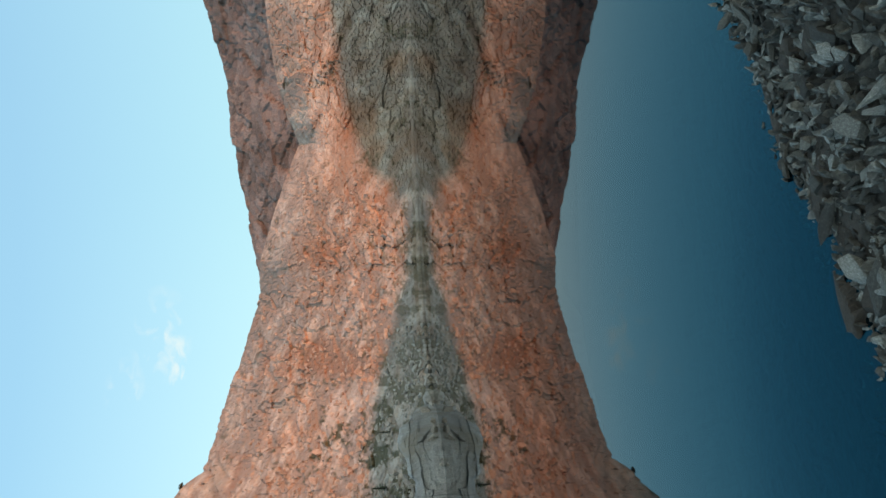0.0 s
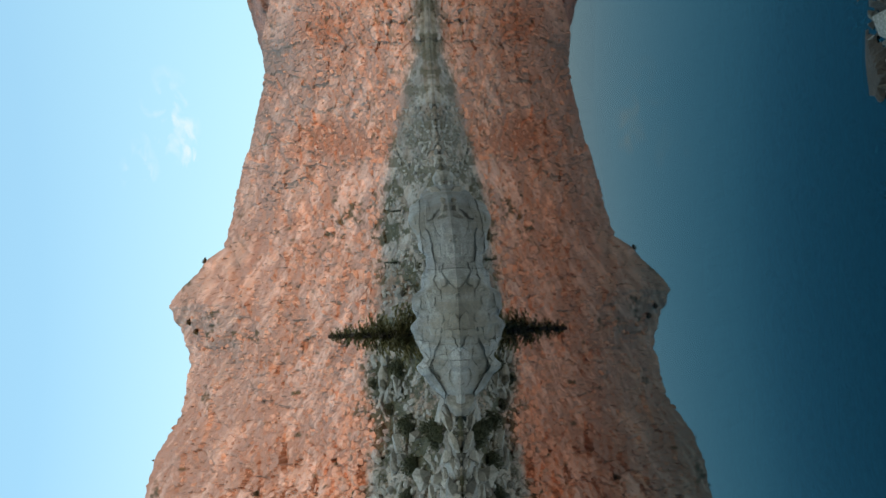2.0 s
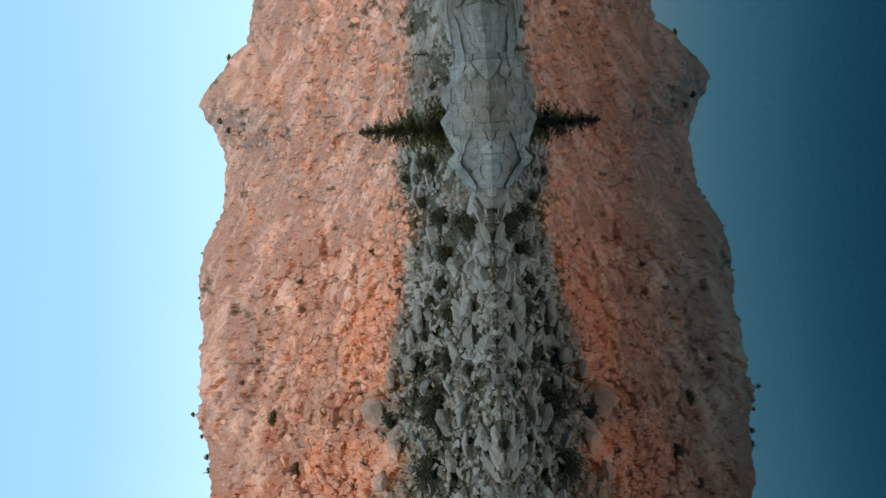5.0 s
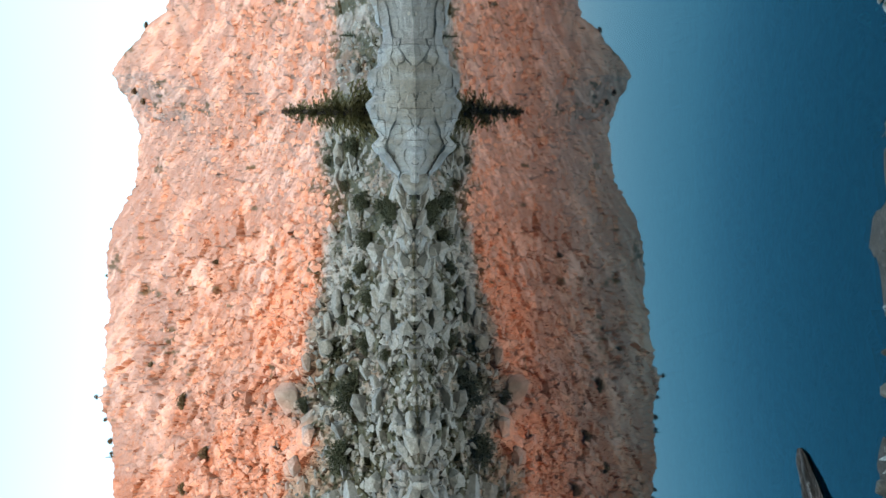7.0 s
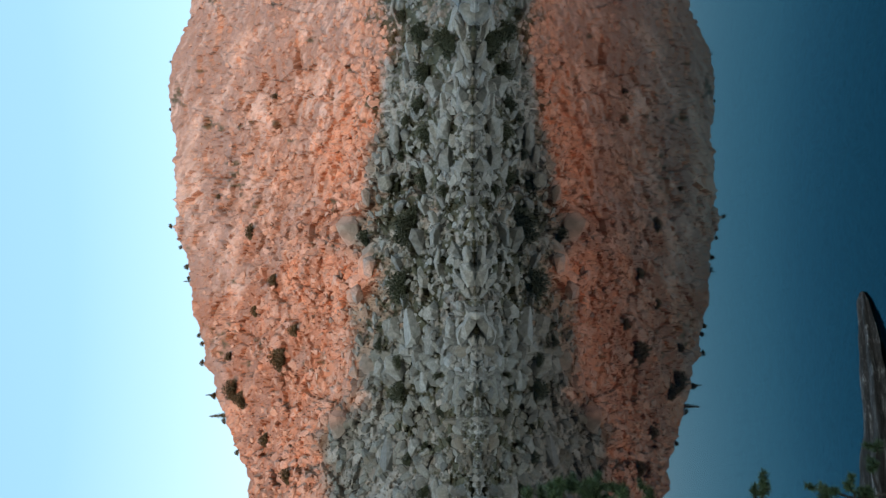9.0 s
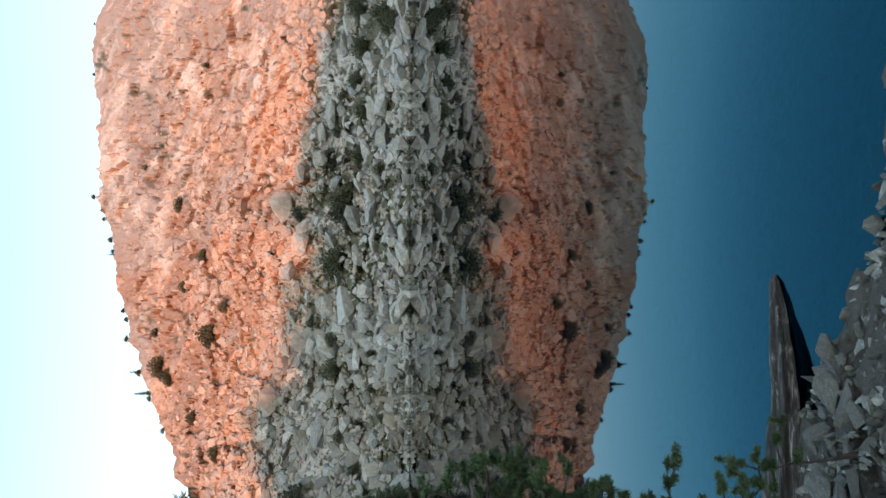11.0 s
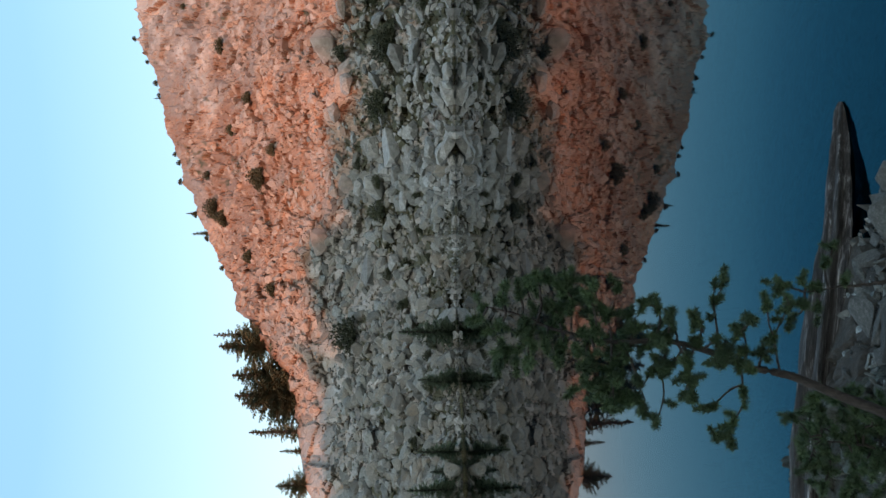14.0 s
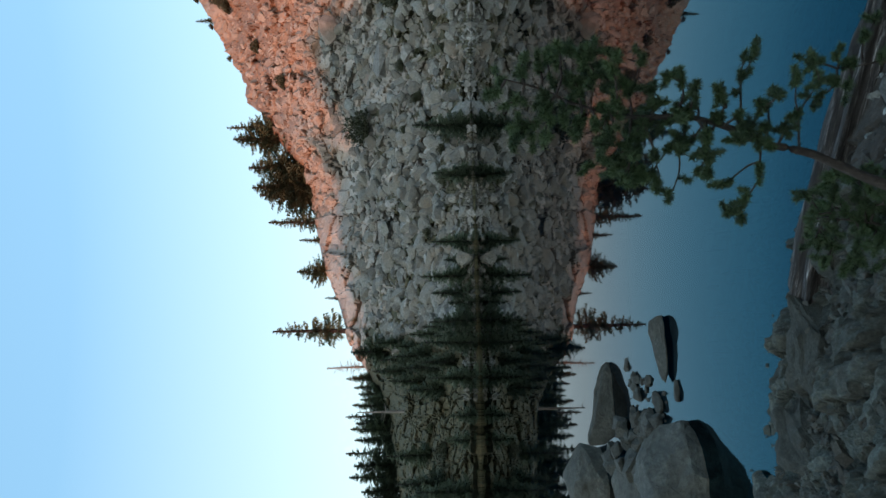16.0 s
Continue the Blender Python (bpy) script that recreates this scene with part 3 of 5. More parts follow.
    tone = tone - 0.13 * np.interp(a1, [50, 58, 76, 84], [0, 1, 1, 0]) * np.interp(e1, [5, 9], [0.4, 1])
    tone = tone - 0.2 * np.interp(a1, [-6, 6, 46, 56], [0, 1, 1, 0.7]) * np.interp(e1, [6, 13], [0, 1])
    # painted shade: the grey tint ends roughly along the sun-shadow line on the slope
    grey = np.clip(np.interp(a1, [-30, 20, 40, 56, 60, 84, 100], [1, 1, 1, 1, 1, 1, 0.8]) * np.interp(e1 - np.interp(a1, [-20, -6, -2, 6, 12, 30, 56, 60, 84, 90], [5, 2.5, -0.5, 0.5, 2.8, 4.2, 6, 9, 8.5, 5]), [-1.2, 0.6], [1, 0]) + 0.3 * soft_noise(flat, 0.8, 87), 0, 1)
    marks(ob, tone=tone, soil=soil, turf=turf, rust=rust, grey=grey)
    HILL.update(az=az, s=s, p=p.reshape(*A.shape, 3))
    return tagged(ob, "broken orange granite hillside rising from the lake", "hillside", kind="structure")


hillside()


def far_ridge():
    az = np.arange(-70, 16, 0.16)
    s = np.concatenate([np.linspace(0, 1, 90), [1.1, 1.3, 1.8]])
    A, S = np.meshgrid(az, s)
    elr = np.interp(A, [-70, -45, -19.5, -15, -10, -5.8, -0.3, 3.3, 10, 16], [17, 17, 14.5, 13.5, 12.8, 12.3, 11.6, 10.8, 8, 6])
    Sc = np.clip(S, 0, 1)
    over = np.clip(S - 1, 0, 1)
    d = 158 + 32 * Sc + over * 150
    z = EYE + d * np.tan(np.radians(2 + (elr - 2) * Sc)) * (1 - over * 1.2)
    ar = np.radians(A)
    p = np.stack([-np.sin(ar) * d, np.cos(ar) * d, z], -1).reshape(-1, 3)
    b1, j1, t1 = blocks(p, (11, 11, 7), 51)
    b2, j2, t2 = blocks(p, (3.2, 3.2, 2.2), 57)
    lift = 3 * soft_noise(p, 26, 9) + 1.3 * b1 + 0.6 * b2 - 0.25 * (1 - j1) - 0.2 * (1 - j2) + 0.4 * soft_noise(p, 1.2, 59)
    p[:, 2] += lift * 0.35
    p[:, :2] *= (1 - lift * 0.7 / np.linalg.norm(p[:, :2], axis=1))[:, None]
    ob = grid("far_ridge", p.reshape(*A.shape, 3), FARROCK)
    marks(ob, tone=0.5 * t1 + 0.5 * t2, soil=np.clip((1 - j1) * 0.2 + (1 - j2) * 0.2, 0, 1))
    return tagged(ob, "distant pinkish grey granite ridge in evening light", "ridge", kind="structure")


far_ridge()

# ---- lake, its bed, and the near shore, one sheet all round ----
NEAR_AZ = np.array([-180, -120, -80, -40, -18.3, -14.4, -9.7, -6.3, -2.6, 0.2, 4.4, 7.2, 25, 50, 56.5, 60.5, 66.3, 70, 76, 85.7, 89.2, 92.6, 97.1, 99.1, 120, 150, 180])
NEAR_D = np.array([40, 30, 18, 8, 4.94, 4.54, 4.17, 4.0, 3.72, 3.53, 3.37, 3.25, 2.85, 3.02, 3.22, 3.48, 3.7, 3.8, 4.05, 4.4, 4.57, 4.75, 4.9, 5.07, 7, 20, 40])


def near_z(az, d):
    """Height of the near ground and of the lake bed."""
    back = np.interp(np.abs(((np.asarray(az) - 40 + 180) % 360) - 180), [95, 130], [0, 1])
    s = np.interp(az, NEAR_AZ, NEAR_D) - d
    dry = np.minimum(0.24 * s, 0.62 + 0.02 * s)
    wet = np.maximum(0.3 * s, -0.8 + 0.22 * (s + 2.7))
    z = np.where(s > 0, dry, np.maximum(wet, -9))
    return z * (1 - back) + back * (0.6 + np.clip(d - 6, 0, 200) * 0.05)


def ground():
    az = np.concatenate([np.arange(-180, -30, 1.0), np.arange(-30, 68, 0.5), np.arange(68, 110, 0.22), np.arange(110, 180, 1.0)])
    d = np.concatenate([[0.02], np.arange(0.08, 1.4, 0.08), np.arange(1.4, 2.6, 0.06), np.arange(2.6, 5.6, 0.022), np.arange(5.62, 6.5, 0.06), np.geomspace(6.6, 400, 60), [800, 1600, 3000]])
    A, D = np.meshgrid(az, d)
    z = near_z(A.reshape(-1), D.reshape(-1)).reshape(A.shape)
    ar = np.radians(A)
    p = np.stack([-np.sin(ar) * D, np.cos(ar) * D, z], -1).reshape(-1, 3)
    p[:, 2] += np.interp(D.reshape(-1), [2.0, 3.0], [0.12, 0]) * soft_noise(p, 0.8, 76) + np.where(D.reshape(-1) > 9, 0.4 * soft_noise(p, 6.0, 77), 0) * (p[:, 2] > 0)
    b, j, _ = blocks(p + 0.05, (0.3, 0.3, 0.3), 71)
    p[:, 2] += np.where(D.reshape(-1) < 9, (0.05 * soft_noise(p, 0.5, 72) + 0.05 * b - 0.02 * (1 - j)) * np.interp(A.reshape(-1), [70, 80], [1, 2.2]), 0)
    rocky = np.interp(A.reshape(-1), [70, 77, 112, 118], [0, 1, 1, 0]) * (D.reshape(-1) < 7)
    b2, j2, t2 = blocks(p + 0.11, (0.17, 0.17, 0.17), 73)
    b3, j3, t3 = blocks(p + 0.07, (0.07, 0.07, 0.07), 74)
    p[:, 2] += rocky * (0.07 * b2 - 0.02 * (1 - j2) + 0.022 * b3 - 0.008 * (1 - j3) + 0.015 * soft_noise(p, 0.04, 75))
    ob = grid("ground", p.reshape(*A.shape, 3), WETBED, wrap=True)
    marks(ob, tone=0.5 * t2 + 0.5 * t3, soil=rocky * np.clip(0.5 * (1 - j2) + 0.35 * (1 - j3), 0, 1))
    ob.data.materials.append(DRY)
    ob.data.materials.append(BEDROCK)
    zc = np.empty(len(ob.data.polygons) * 3)
    ob.data.polygons.foreach_get("center", zc)
    ob.data.polygons.foreach_set("material_index", np.where(zc[2::3] > -0.03, np.where((np.abs(np.degrees(np.arctan2(-zc[0::3], zc[1::3])) + 6 * soft_noise(zc.reshape(-1, 3), 0.35, 78) - 94) < 19) & (np.hypot(zc[0::3], zc[1::3]) + 0.4 * soft_noise(zc.reshape(-1, 3), 0.3, 79) > 1.9), 2, 1), 0).astype(np.int32))
    return tagged(ob, "stony lake shore and dark lake bed", "ground", kind="structure")


ground()
w = np.array([[[x, y, 0.0] for x in np.linspace(-420, 420, 9)] for y in np.linspace(-60, 420, 9)])
tagged(grid("water", w, WATER, smooth=True), "still mirror-like dark blue mountain lake water", "lake", kind="structure")


def far_bed():
    az = np.arange(-60, 151, 1.0)
    ds = np.interp(az, ROUND, SHORE_LINE)
    ar = np.radians(az)
    rows = [np.stack([-np.sin(ar) * (ds + k), np.cos(ar) * (ds + k), 0 * az + z], -1) for k, z in ((6, -0.6), (1, -1.2), (-4, -2.5), (-12, -5.5), (-22, -9.1))]
    return tagged(grid("lake_bed", np.array(rows), WETBED), "dark silty bed off the far shore", "lake bed", kind="structure")


far_bed()

# ---- the mountain behind, which shades the lake and the foot of the hillside ----
def shade_ridge():
    az = np.array([-40, -19.5, -14, -9.2, -6.5, -4.9, -2.9, 2.7, 3.7, 5.4, 7.7, 10, 12.4, 13.5, 16, 17.4, 19, 21, 22.4, 24, 25.6, 27.1, 28.8, 30.6, 31.6, 33, 34.5, 35.2, 37.5, 39.6, 41, 44, 45.6, 46.3, 47.4, 48.2, 48.6, 50.2, 52, 52.8, 53.8, 55.3, 57.3, 58, 58.8, 61, 61.8, 63.9, 66, 68, 69.2, 70.2, 71, 72.4, 73, 75.2, 77, 80, 82, 84, 85.2, 87, 89, 91.5, 110])
    el = np.array([6, 4.92, 4.5, 3.9, 2.4, 0.3, -0.5, -0.55, -0.2, 0.2, 0.9, 1.95, 2.45, 2.7, 2.6, 2.8, 2.3, 2.5, 2.4, 3, 3.6, 4.1, 3.6, 3.3, 2.3, 2.9, 3.7, 4.2, 4, 4.4, 5.2, 5.5, 5.9, 7.8, 8.1, 7.3, 4.0, 4.2, 5.8, 7.3, 8, 7.2, 7.7, 7.9, 6, 6.2, 8.8, 9.7, 9.1, 8.4, 10.6, 10.4, 8.3, 6.3, 8.3, 7.6, 8.1, 7.6, 7.1, 6.5, 5.6, 5.1, 5.2, 6.3, 7])
    dd, zz = slope(az, el)
    a, sa = np.radians(az), radians(SUN_AZ)
    x, y = -np.sin(a) * dd, np.cos(a) * dd
    sx, sy = -math.sin(sa), math.cos(sa)
    gone, side = x * sx + y * sy, -x * sy + y * sx
    FAR = 170.0
    crest = zz + (FAR - gone) * math.tan(radians(SUN_EL))
    o = np.argsort(side)
    v = np.concatenate([np.arange(-420, -150, 15), np.arange(-150, 80, 0.5), np.arange(80, 420, 15)])
    h = np.interp(v, side[o], crest[o])
    vv = np.stack([v, 0 * v, 0 * v], 1)
    h = h + 0.5 * soft_noise(vv, 6.0, 91) + 0.5 * soft_noise(vv, 2.2, 92)
    rows = []
    for k, f in ((-90, 0.02), (-55, 0.45), (-18, 0.86), (0, 1.0), (25, 0.85), (90, 0.4), (220, -0.1)):
        rows.append(np.stack([sx * (FAR + k) - sy * v, sy * (FAR + k) + sx * v, h * f], -1))
    p = np.array(rows)
    return tagged(grid("ridge_behind", p, BEHIND), "dark wooded rocky ridge behind the shore", "ridge", kind="structure")


shade_ridge()


# ---- rocks ----
def rock_mesh(name, seed, size=(1, 1, 0.7), points=18, soft=0.06, lumps=0.0, boxy=0.0, taper=0.0):
    r = random.Random(seed)
    bm = bmesh.new()
    for _ in range(points):
        v = Vector((r.gauss(0, 1), r.gauss(0, 1), r.gauss(0, 1))).normalized() * r.uniform(0.82, 1.0)
        v = v / max(abs(v.x), abs(v.y), abs(v.z)) ** boxy * (1 - 0.15 * boxy)
        bm.verts.new((v.x * size[0] / 2, v.y * size[1] / 2, v.z * size[2] / 2))
    for v in bm.verts:
        k = 1 - taper * (0.5 + v.co.y / size[1])
        v.co.x, v.co.z = v.co.x * k, v.co.z * k
    res = bmesh.ops.convex_hull(bm, input=bm.verts)
    bmesh.ops.delete(bm, geom=[g for g in res["geom_interior"] if isinstance(g, bmesh.types.BMVert)], context="VERTS")
    bmesh.ops.dissolve_limit(bm, angle_limit=radians(12), verts=bm.verts, edges=bm.edges)
    if soft:
        bmesh.ops.bevel(bm, geom=bm.edges[:], offset=soft * min(size), segments=1, affect="EDGES", profile=0.6, clamp_overlap=True)
    if lumps:
        bmesh.ops.triangulate(bm, faces=bm.faces)
        bmesh.ops.subdivide_edges(bm, edges=bm.edges, cuts=2, use_grid_fill=True)
        bm.normal_update()
        for v in bm.verts:
            n = noise.fractal(v.co * 3.2 / max(size) + Vector((seed, 0, 0)), 1.0, 2.0, 4)
            v.co += v.normal * n * lumps * min(size)
    me = bpy.data.meshes.new(name)
    bm.to_mesh(me)
    bm.free()
    return me


def place(name, me, mat, loc, scale=1.0, turn=(0, 0, 0), label="", category="", group="", smooth=False):
    if not me.materials:
        me.materials.append(mat)
        me.polygons.foreach_set("use_smooth", [smooth] * len(me.polygons))
    ob = new(name, me)
    sc = (scale,) * 3 if isinstance(scale, (int, float)) else scale
    ob.matrix_world = Matrix.LocRotScale(loc, Euler([radians(a) for a in turn]), Vector(sc))
    return tagged(ob, label, category, group)


BOULDERS = [rock_mesh("boulder", 100 + k, (1, random.Random(k).uniform(0.6, 0.95), random.Random(k + 50).uniform(0.5, 0.85)), 14 + k % 7, 0.018, boxy=0.35 + 0.06 * k) for k in range(12)]
WARMBOULDERS = [rock_mesh("boulder", 140 + k, (1, 0.9, 0.9), 22 + k, 0.03, 0.02, 0.45) for k in range(4)]
rng = random.Random(7)

# large slabs and boulders along the far waterline: heading, elevation, length, depth, height, turn
BIG = [
    (31.4, -2.5, 1.9, 1.6, 1.5, 20), (33.1, -2.5, 1.8, 1.4, 1.5, 10), (34.9, -2.5, 1.7, 1.4, 1.5, 0), (37.0, -1.0, 2.5, 1.5, 1.2, 4), (39.5, -0.3, 2.0, 1.5, 1.5, 8),
    (42.5, 0.3, 1.7, 1.6, 1.5, 35), (44.2, -0.7, 2.1, 1.6, 1.3, 8), (42.1, -2.1, 1.8, 1.2, 1.0, 0), (40.5, -2.2, 1.2, 1.0, 1.0, 20), (46.0, -2.3, 1.4, 1.1, 0.9, 10),
    (26.4, 3.4, 1.9, 1.6, 1.0, 15), (27.8, 2.6, 2.6, 1.8, 1.9, 5), (28.5, 1.5, 2.2, 1.6, 1.4, 10), (31.6, 1.6, 1.6, 1.4, 1.2, 30), (32.9, 1.7, 1.8, 1.4, 1.4, 0), (34.3, 2.0, 2.0, 1.5, 1.2, 15),
    (35.1, 6.4, 1.8, 1.4, 1.4, 0), (37.5, 5.4, 1.7, 1.4, 1.5, 20), (34.3, 1.4, 1.4, 1.2, 1.1, 40), (21.0, 1.2, 1.6, 1.4, 1.3, 60),
    (47.1, 6.9, 3.2, 2.4, 2.8, 10), (48.7, 5.1, 2.0, 1.6, 2.2, 12), (49.9, 5.4, 2.4, 1.8, 2.4, 8), (51.2, 6.4, 1.6, 1.4, 1.4, 10),
    (50.0, -0.4, 2.0, 1.5, 1.3, 0), (50.9, 1.0, 1.9, 1.5, 1.6, 20), (54.9, 1.8, 3.4, 2.4, 2.4, 30), (54.9, 3.3, 2.0, 1.6, 2.0, 10), (56.7, 2.2, 2.4, 1.8, 2.2, 70), (55.9, 0.6, 2.2, 1.7, 1.6, 15), (58.1, 3.1, 2.3, 1.8, 2.2, 0), (57.6, 5.4, 2.2, 1.8, 2.2, 30),
    (64.6, 3.8, 3.2, 2.2, 2.6, 15), (64.2, 1.8, 2.0, 1.6, 1.8, 40), (59.0, 1.0, 2.0, 1.6, 1.4, 10), (58.4, -2.9, 1.2, 1.0, 0.8, 0), (62.4, 7.8, 3.0, 2.0, 2.4, 10),
    (67.6, 0.2, 2.0, 1.6, 1.6, 0), (80.8, 0.6, 1.2, 1.1, 1.0, 0),
]
for i, (a, e, lx, ly, lz, turn) in enumerate(BIG):
    p = on_slope(a, e) - at(a, 0.25 * ly)
    # above 4.5 degrees, on the sunlit part, boulders take the sun-tinted rock
    place("boulder", *((BOULDERS[i % 12], TALUS) if e < 4.5 else (WARMBOULDERS[i % 4], WARM)), p, (lx, ly, lz), (rng.uniform(-10, 10), rng.uniform(-10, 10), a + turn),
          "large pale grey granite boulder on the far lake shore" if e < 4.5 else "large warm-tinted granite boulder on the far hillside", "boulder", "shore boulders")


# smooth jointed ledge that rises out of the water under the lone conifer
def ledge(name, a0, a1, heights, seed, label):
    az = np.arange(a0, a1 + 0.01, 0.05)
    u = np.linspace(0, 1, 90)
    A, U = np.meshgrid(az, u)
    ds = np.interp(A, ROUND, SHORE_LINE)
    h = 0.8 * np.interp(A, [q[0] for q in heights], [q[1] for q in heights]) + 0.35 * soft_noise(np.stack([A, 0 * A, 0 * A], -1).reshape(-1, 3), 0.8, seed + 17).reshape(A.shape)
    run = np.radians(A) * 38.0
    pos = np.stack([run, U * 4.0, 0 * A], -1).reshape(-1, 3)
    z = -0.7 + (h + 0.7) * np.sin(np.clip(U / 0.72, 0, 1) * math.pi / 2) ** 0.9 - np.clip(U - 0.72, 0, 1) * 1.2
    d = ds - 1.3 + 1.5 * np.clip(U / 0.72, 0, 1) ** 1.6 + np.clip(U - 0.72, 0, 1) * 9
    end = np.clip(np.minimum(A - a0, a1 - A) / 0.5, 0, 1) ** 0.5
    z = -0.7 + (z + 0.7) * end
    face = np.stack([run, z, 0 * A], -1).reshape(-1, 3)
    skew = face + 0.1 * np.stack([soft_noise(face, 1.3, seed), soft_noise(face, 1.3, seed + 1), 0 * pos[:, 0]], 1) + 0.02 * np.stack([soft_noise(face, 0.25, seed + 13), soft_noise(face, 0.25, seed + 14), 0 * pos[:, 0]], 1)
    # beds along the shore, each cut by upright joints of its own
    bed = (skew[:, 1] + 0.04 * skew[:, 0] + 0.4) / 2.6
    row = np.floor(bed)
    seam = np.abs(bed - np.round(bed)) * 2.6
    long = 1.6 + 2.4 * rnd(row, row, row, seed)
    cell = (skew[:, 0] + 0.06 * skew[:, 1]) / long + rnd(row, row + 3, row, seed + 1)
    col = np.floor(cell)
    cut = np.abs(cell - np.round(cell)) * long
    t1 = rnd(row, col, row, seed + 2)
    seen = np.clip(0.25 + 1.5 * soft_noise(face, 1.1, seed + 8), 0, 1) * (U.reshape(-1) < 0.74)
    j1 = np.clip(np.minimum(3 * seam, cut) / (0.012 + 0.03 * seen), 0, 1)
    b1 = t1 - 0.5
    fleck = np.clip((soft_noise(face, 0.35, seed + 9) + 0.5 * soft_noise(face, 1.5, seed + 10) - 0.55) * 4, 0, 1)
    push = (0.2 * b1 - 0.06 * seen * (1 - j1) + 0.4 * soft_noise(pos, 2.4, seed + 6) + 0.1 * soft_noise(pos, 0.9, seed + 15) + 0.06 * soft_noise(pos, 0.35, seed + 7) + 0.3 * blocks(skew, (2.2, 1.3, 1), seed + 16, 4)[0] + 0.1 * blocks(skew, (0.6, 0.4, 1), seed + 19, 4)[0]).reshape(A.shape)
    d = d - push
    z = z + 0.12 * push * end
    ar = np.radians(A)
    ob = grid(name, np.stack([-np.sin(ar) * d, np.cos(ar) * d, z], -1), LEDGE)
    marks(ob, tone=0.44 + 0.25 * t1 + 0.12 * soft_noise(pos, 0.7, seed + 18), soil=np.clip(0.7 * seen * (1 - j1) + 0.35 * fleck, 0, 1))
    return tagged(ob, label, "rock ledge", "shore ledges")


ledge("rock_ledge", 12.2, 30.6, [(12.2, 0.8), (13.2, 2.1), (14.2, 2.8), (15.8, 2.7), (16.8, 2.2), (17.6, 2.0), (19, 2.3), (21, 2.7), (22.5, 3.0), (24.5, 2.8), (26.5, 2.6), (27.6, 2.4), (29, 1.6), (30.6, 0.8)], 210, "long smooth pale blue-grey granite ledge at the water's edge")
for k, (a, lx, ly, lz, low, turn) in enumerate([(12.0, 1.6, 1.6, 1.7, 0.0, 30), (30.2, 1.6, 1.6, 2.2, 0.0, 25)]):
    place("boulder", rock_mesh("boulder", 31 + k, (1, 1, 1), 18, 0.05, 0.03, 0.4), SLAB, at(a, float(np.interp(a, ROUND, SHORE_LINE)) - (0.6 if low < 1 else -0.8), low), (lx, ly, lz), (0, rng.uniform(-10, 10), a + turn),
          "smooth pale blue-grey granite block at the water's edge", "boulder", "shore slabs")
# smaller ones, heaped on the talus
for i in range(250):
    a = rng.uniform(13, 87) if i % 3 == 0 else rng.uniform(28, 60)
    top = np.interp(a, [13, 30, 50, 60, 75, 98], [1.0, 4.0, 6.0, 8, 7, 2])
    e = rng.uniform(-3.5, -2.2) if i % 3 == 0 else -3.0 + (top + 3.0) * rng.random() ** 1.2
    if 18 < a < 30.5 and e < 0.6:
        e = rng.uniform(0.6, 2.5)
    s = rng.choice([0.45, 0.55, 0.7, 0.9, 1.2, 1.6]) * rng.uniform(0.8, 1.2) * (0.65 if a > 60 else 1.0)
    place("boulder", BOULDERS[rng.randrange(12)], TALUS, on_slope(a, e, 0.25 * s), (s * rng.uniform(0.9, 1.5), s, s * rng.uniform(0.7, 1.1)), (rng.uniform(-25, 25), rng.uniform(-25, 25), rng.uniform(0, 360)),
          "grey granite boulder heaped on the talus slope", "boulder", "talus boulders")


def rubble(name, count, mat, where, size, label, seed, meshes, laid=False):
    """Countless small stones in one mesh, tumbled anyhow or laid flat against the slope."""
    r = random.Random(seed)
    data = []
    for me in meshes:
        me.calc_loop_triangles()
        data.append((np.array([v.co[:] for v in me.vertices]), np.array([t.vertices[:] for t in me.loop_triangles])))
    vs, fs, n = [], [], 0
    for _ in range(count):
        v, f = data[r.randrange(len(data))]
        loc, s = where(r), size(r)
        turn = Euler((r.uniform(0, 6), r.uniform(0, 6), r.uniform(0, 6)))
        if laid:
            facing = Vector((-loc.x, -loc.y, 0.9 * math.hypot(loc.x, loc.y))) + 0.3 * loc.length * Vector((r.gauss(0, 1), r.gauss(0, 1), r.gauss(0, 1)))
            turn = facing.to_track_quat("Z", "Y") @ Euler((0, 0, r.uniform(0, 6))).to_quaternion()
        m = Matrix.LocRotScale(loc, turn, Vector((s * r.uniform(0.7, 1.6), s, s * r.uniform(0.6, 1.0))))
        mm = np.array(m)
        vs.append(v @ mm[:3, :3].T + mm[:3, 3])
        fs.append(f + n)
        n += len(v)
    v, f = np.concatenate(vs), np.concatenate(fs)
    me = bpy.data.meshes.new(name)
    me.from_pydata(v.tolist(), [], f.tolist())
    me.update()
    return tagged(link_mesh(name, me, mat), label, "rubble", kind="stuff")


CHIPS = [rock_mesh("chip", 300 + k, (1, 0.8, 0.6), 10, 0.05) for k in range(5)]


def talus_spot(r):
    a = r.uniform(6, 60) if r.random() < 0.9 else r.uniform(60, 88)
    top = np.interp(a, [6, 13, 30, 50, 60, 75, 98], [0.5, 3.0, 5.0, 8.0, 11, 8, 3])
    return on_slope(a, -3.5 + (top + 3.5) * r.random() ** 1.3, 0.1)


rubble("talus_rubble", 2600, TALUSHEAP, talus_spot, lambda r: r.choice([0.25, 0.35, 0.5, 0.65, 0.8]) * r.uniform(0.7, 1.2), "broken grey granite rubble on the talus", 5, CHIPS, True)


def waterline_spot(r):
    a = r.uniform(56, 92)
    foot = -math.degrees(math.atan(EYE / float(np.interp(a, ROUND, SHORE_LINE))))
    return on_slope(a, foot + 1.1 * r.random() ** 1.5, 0.04)


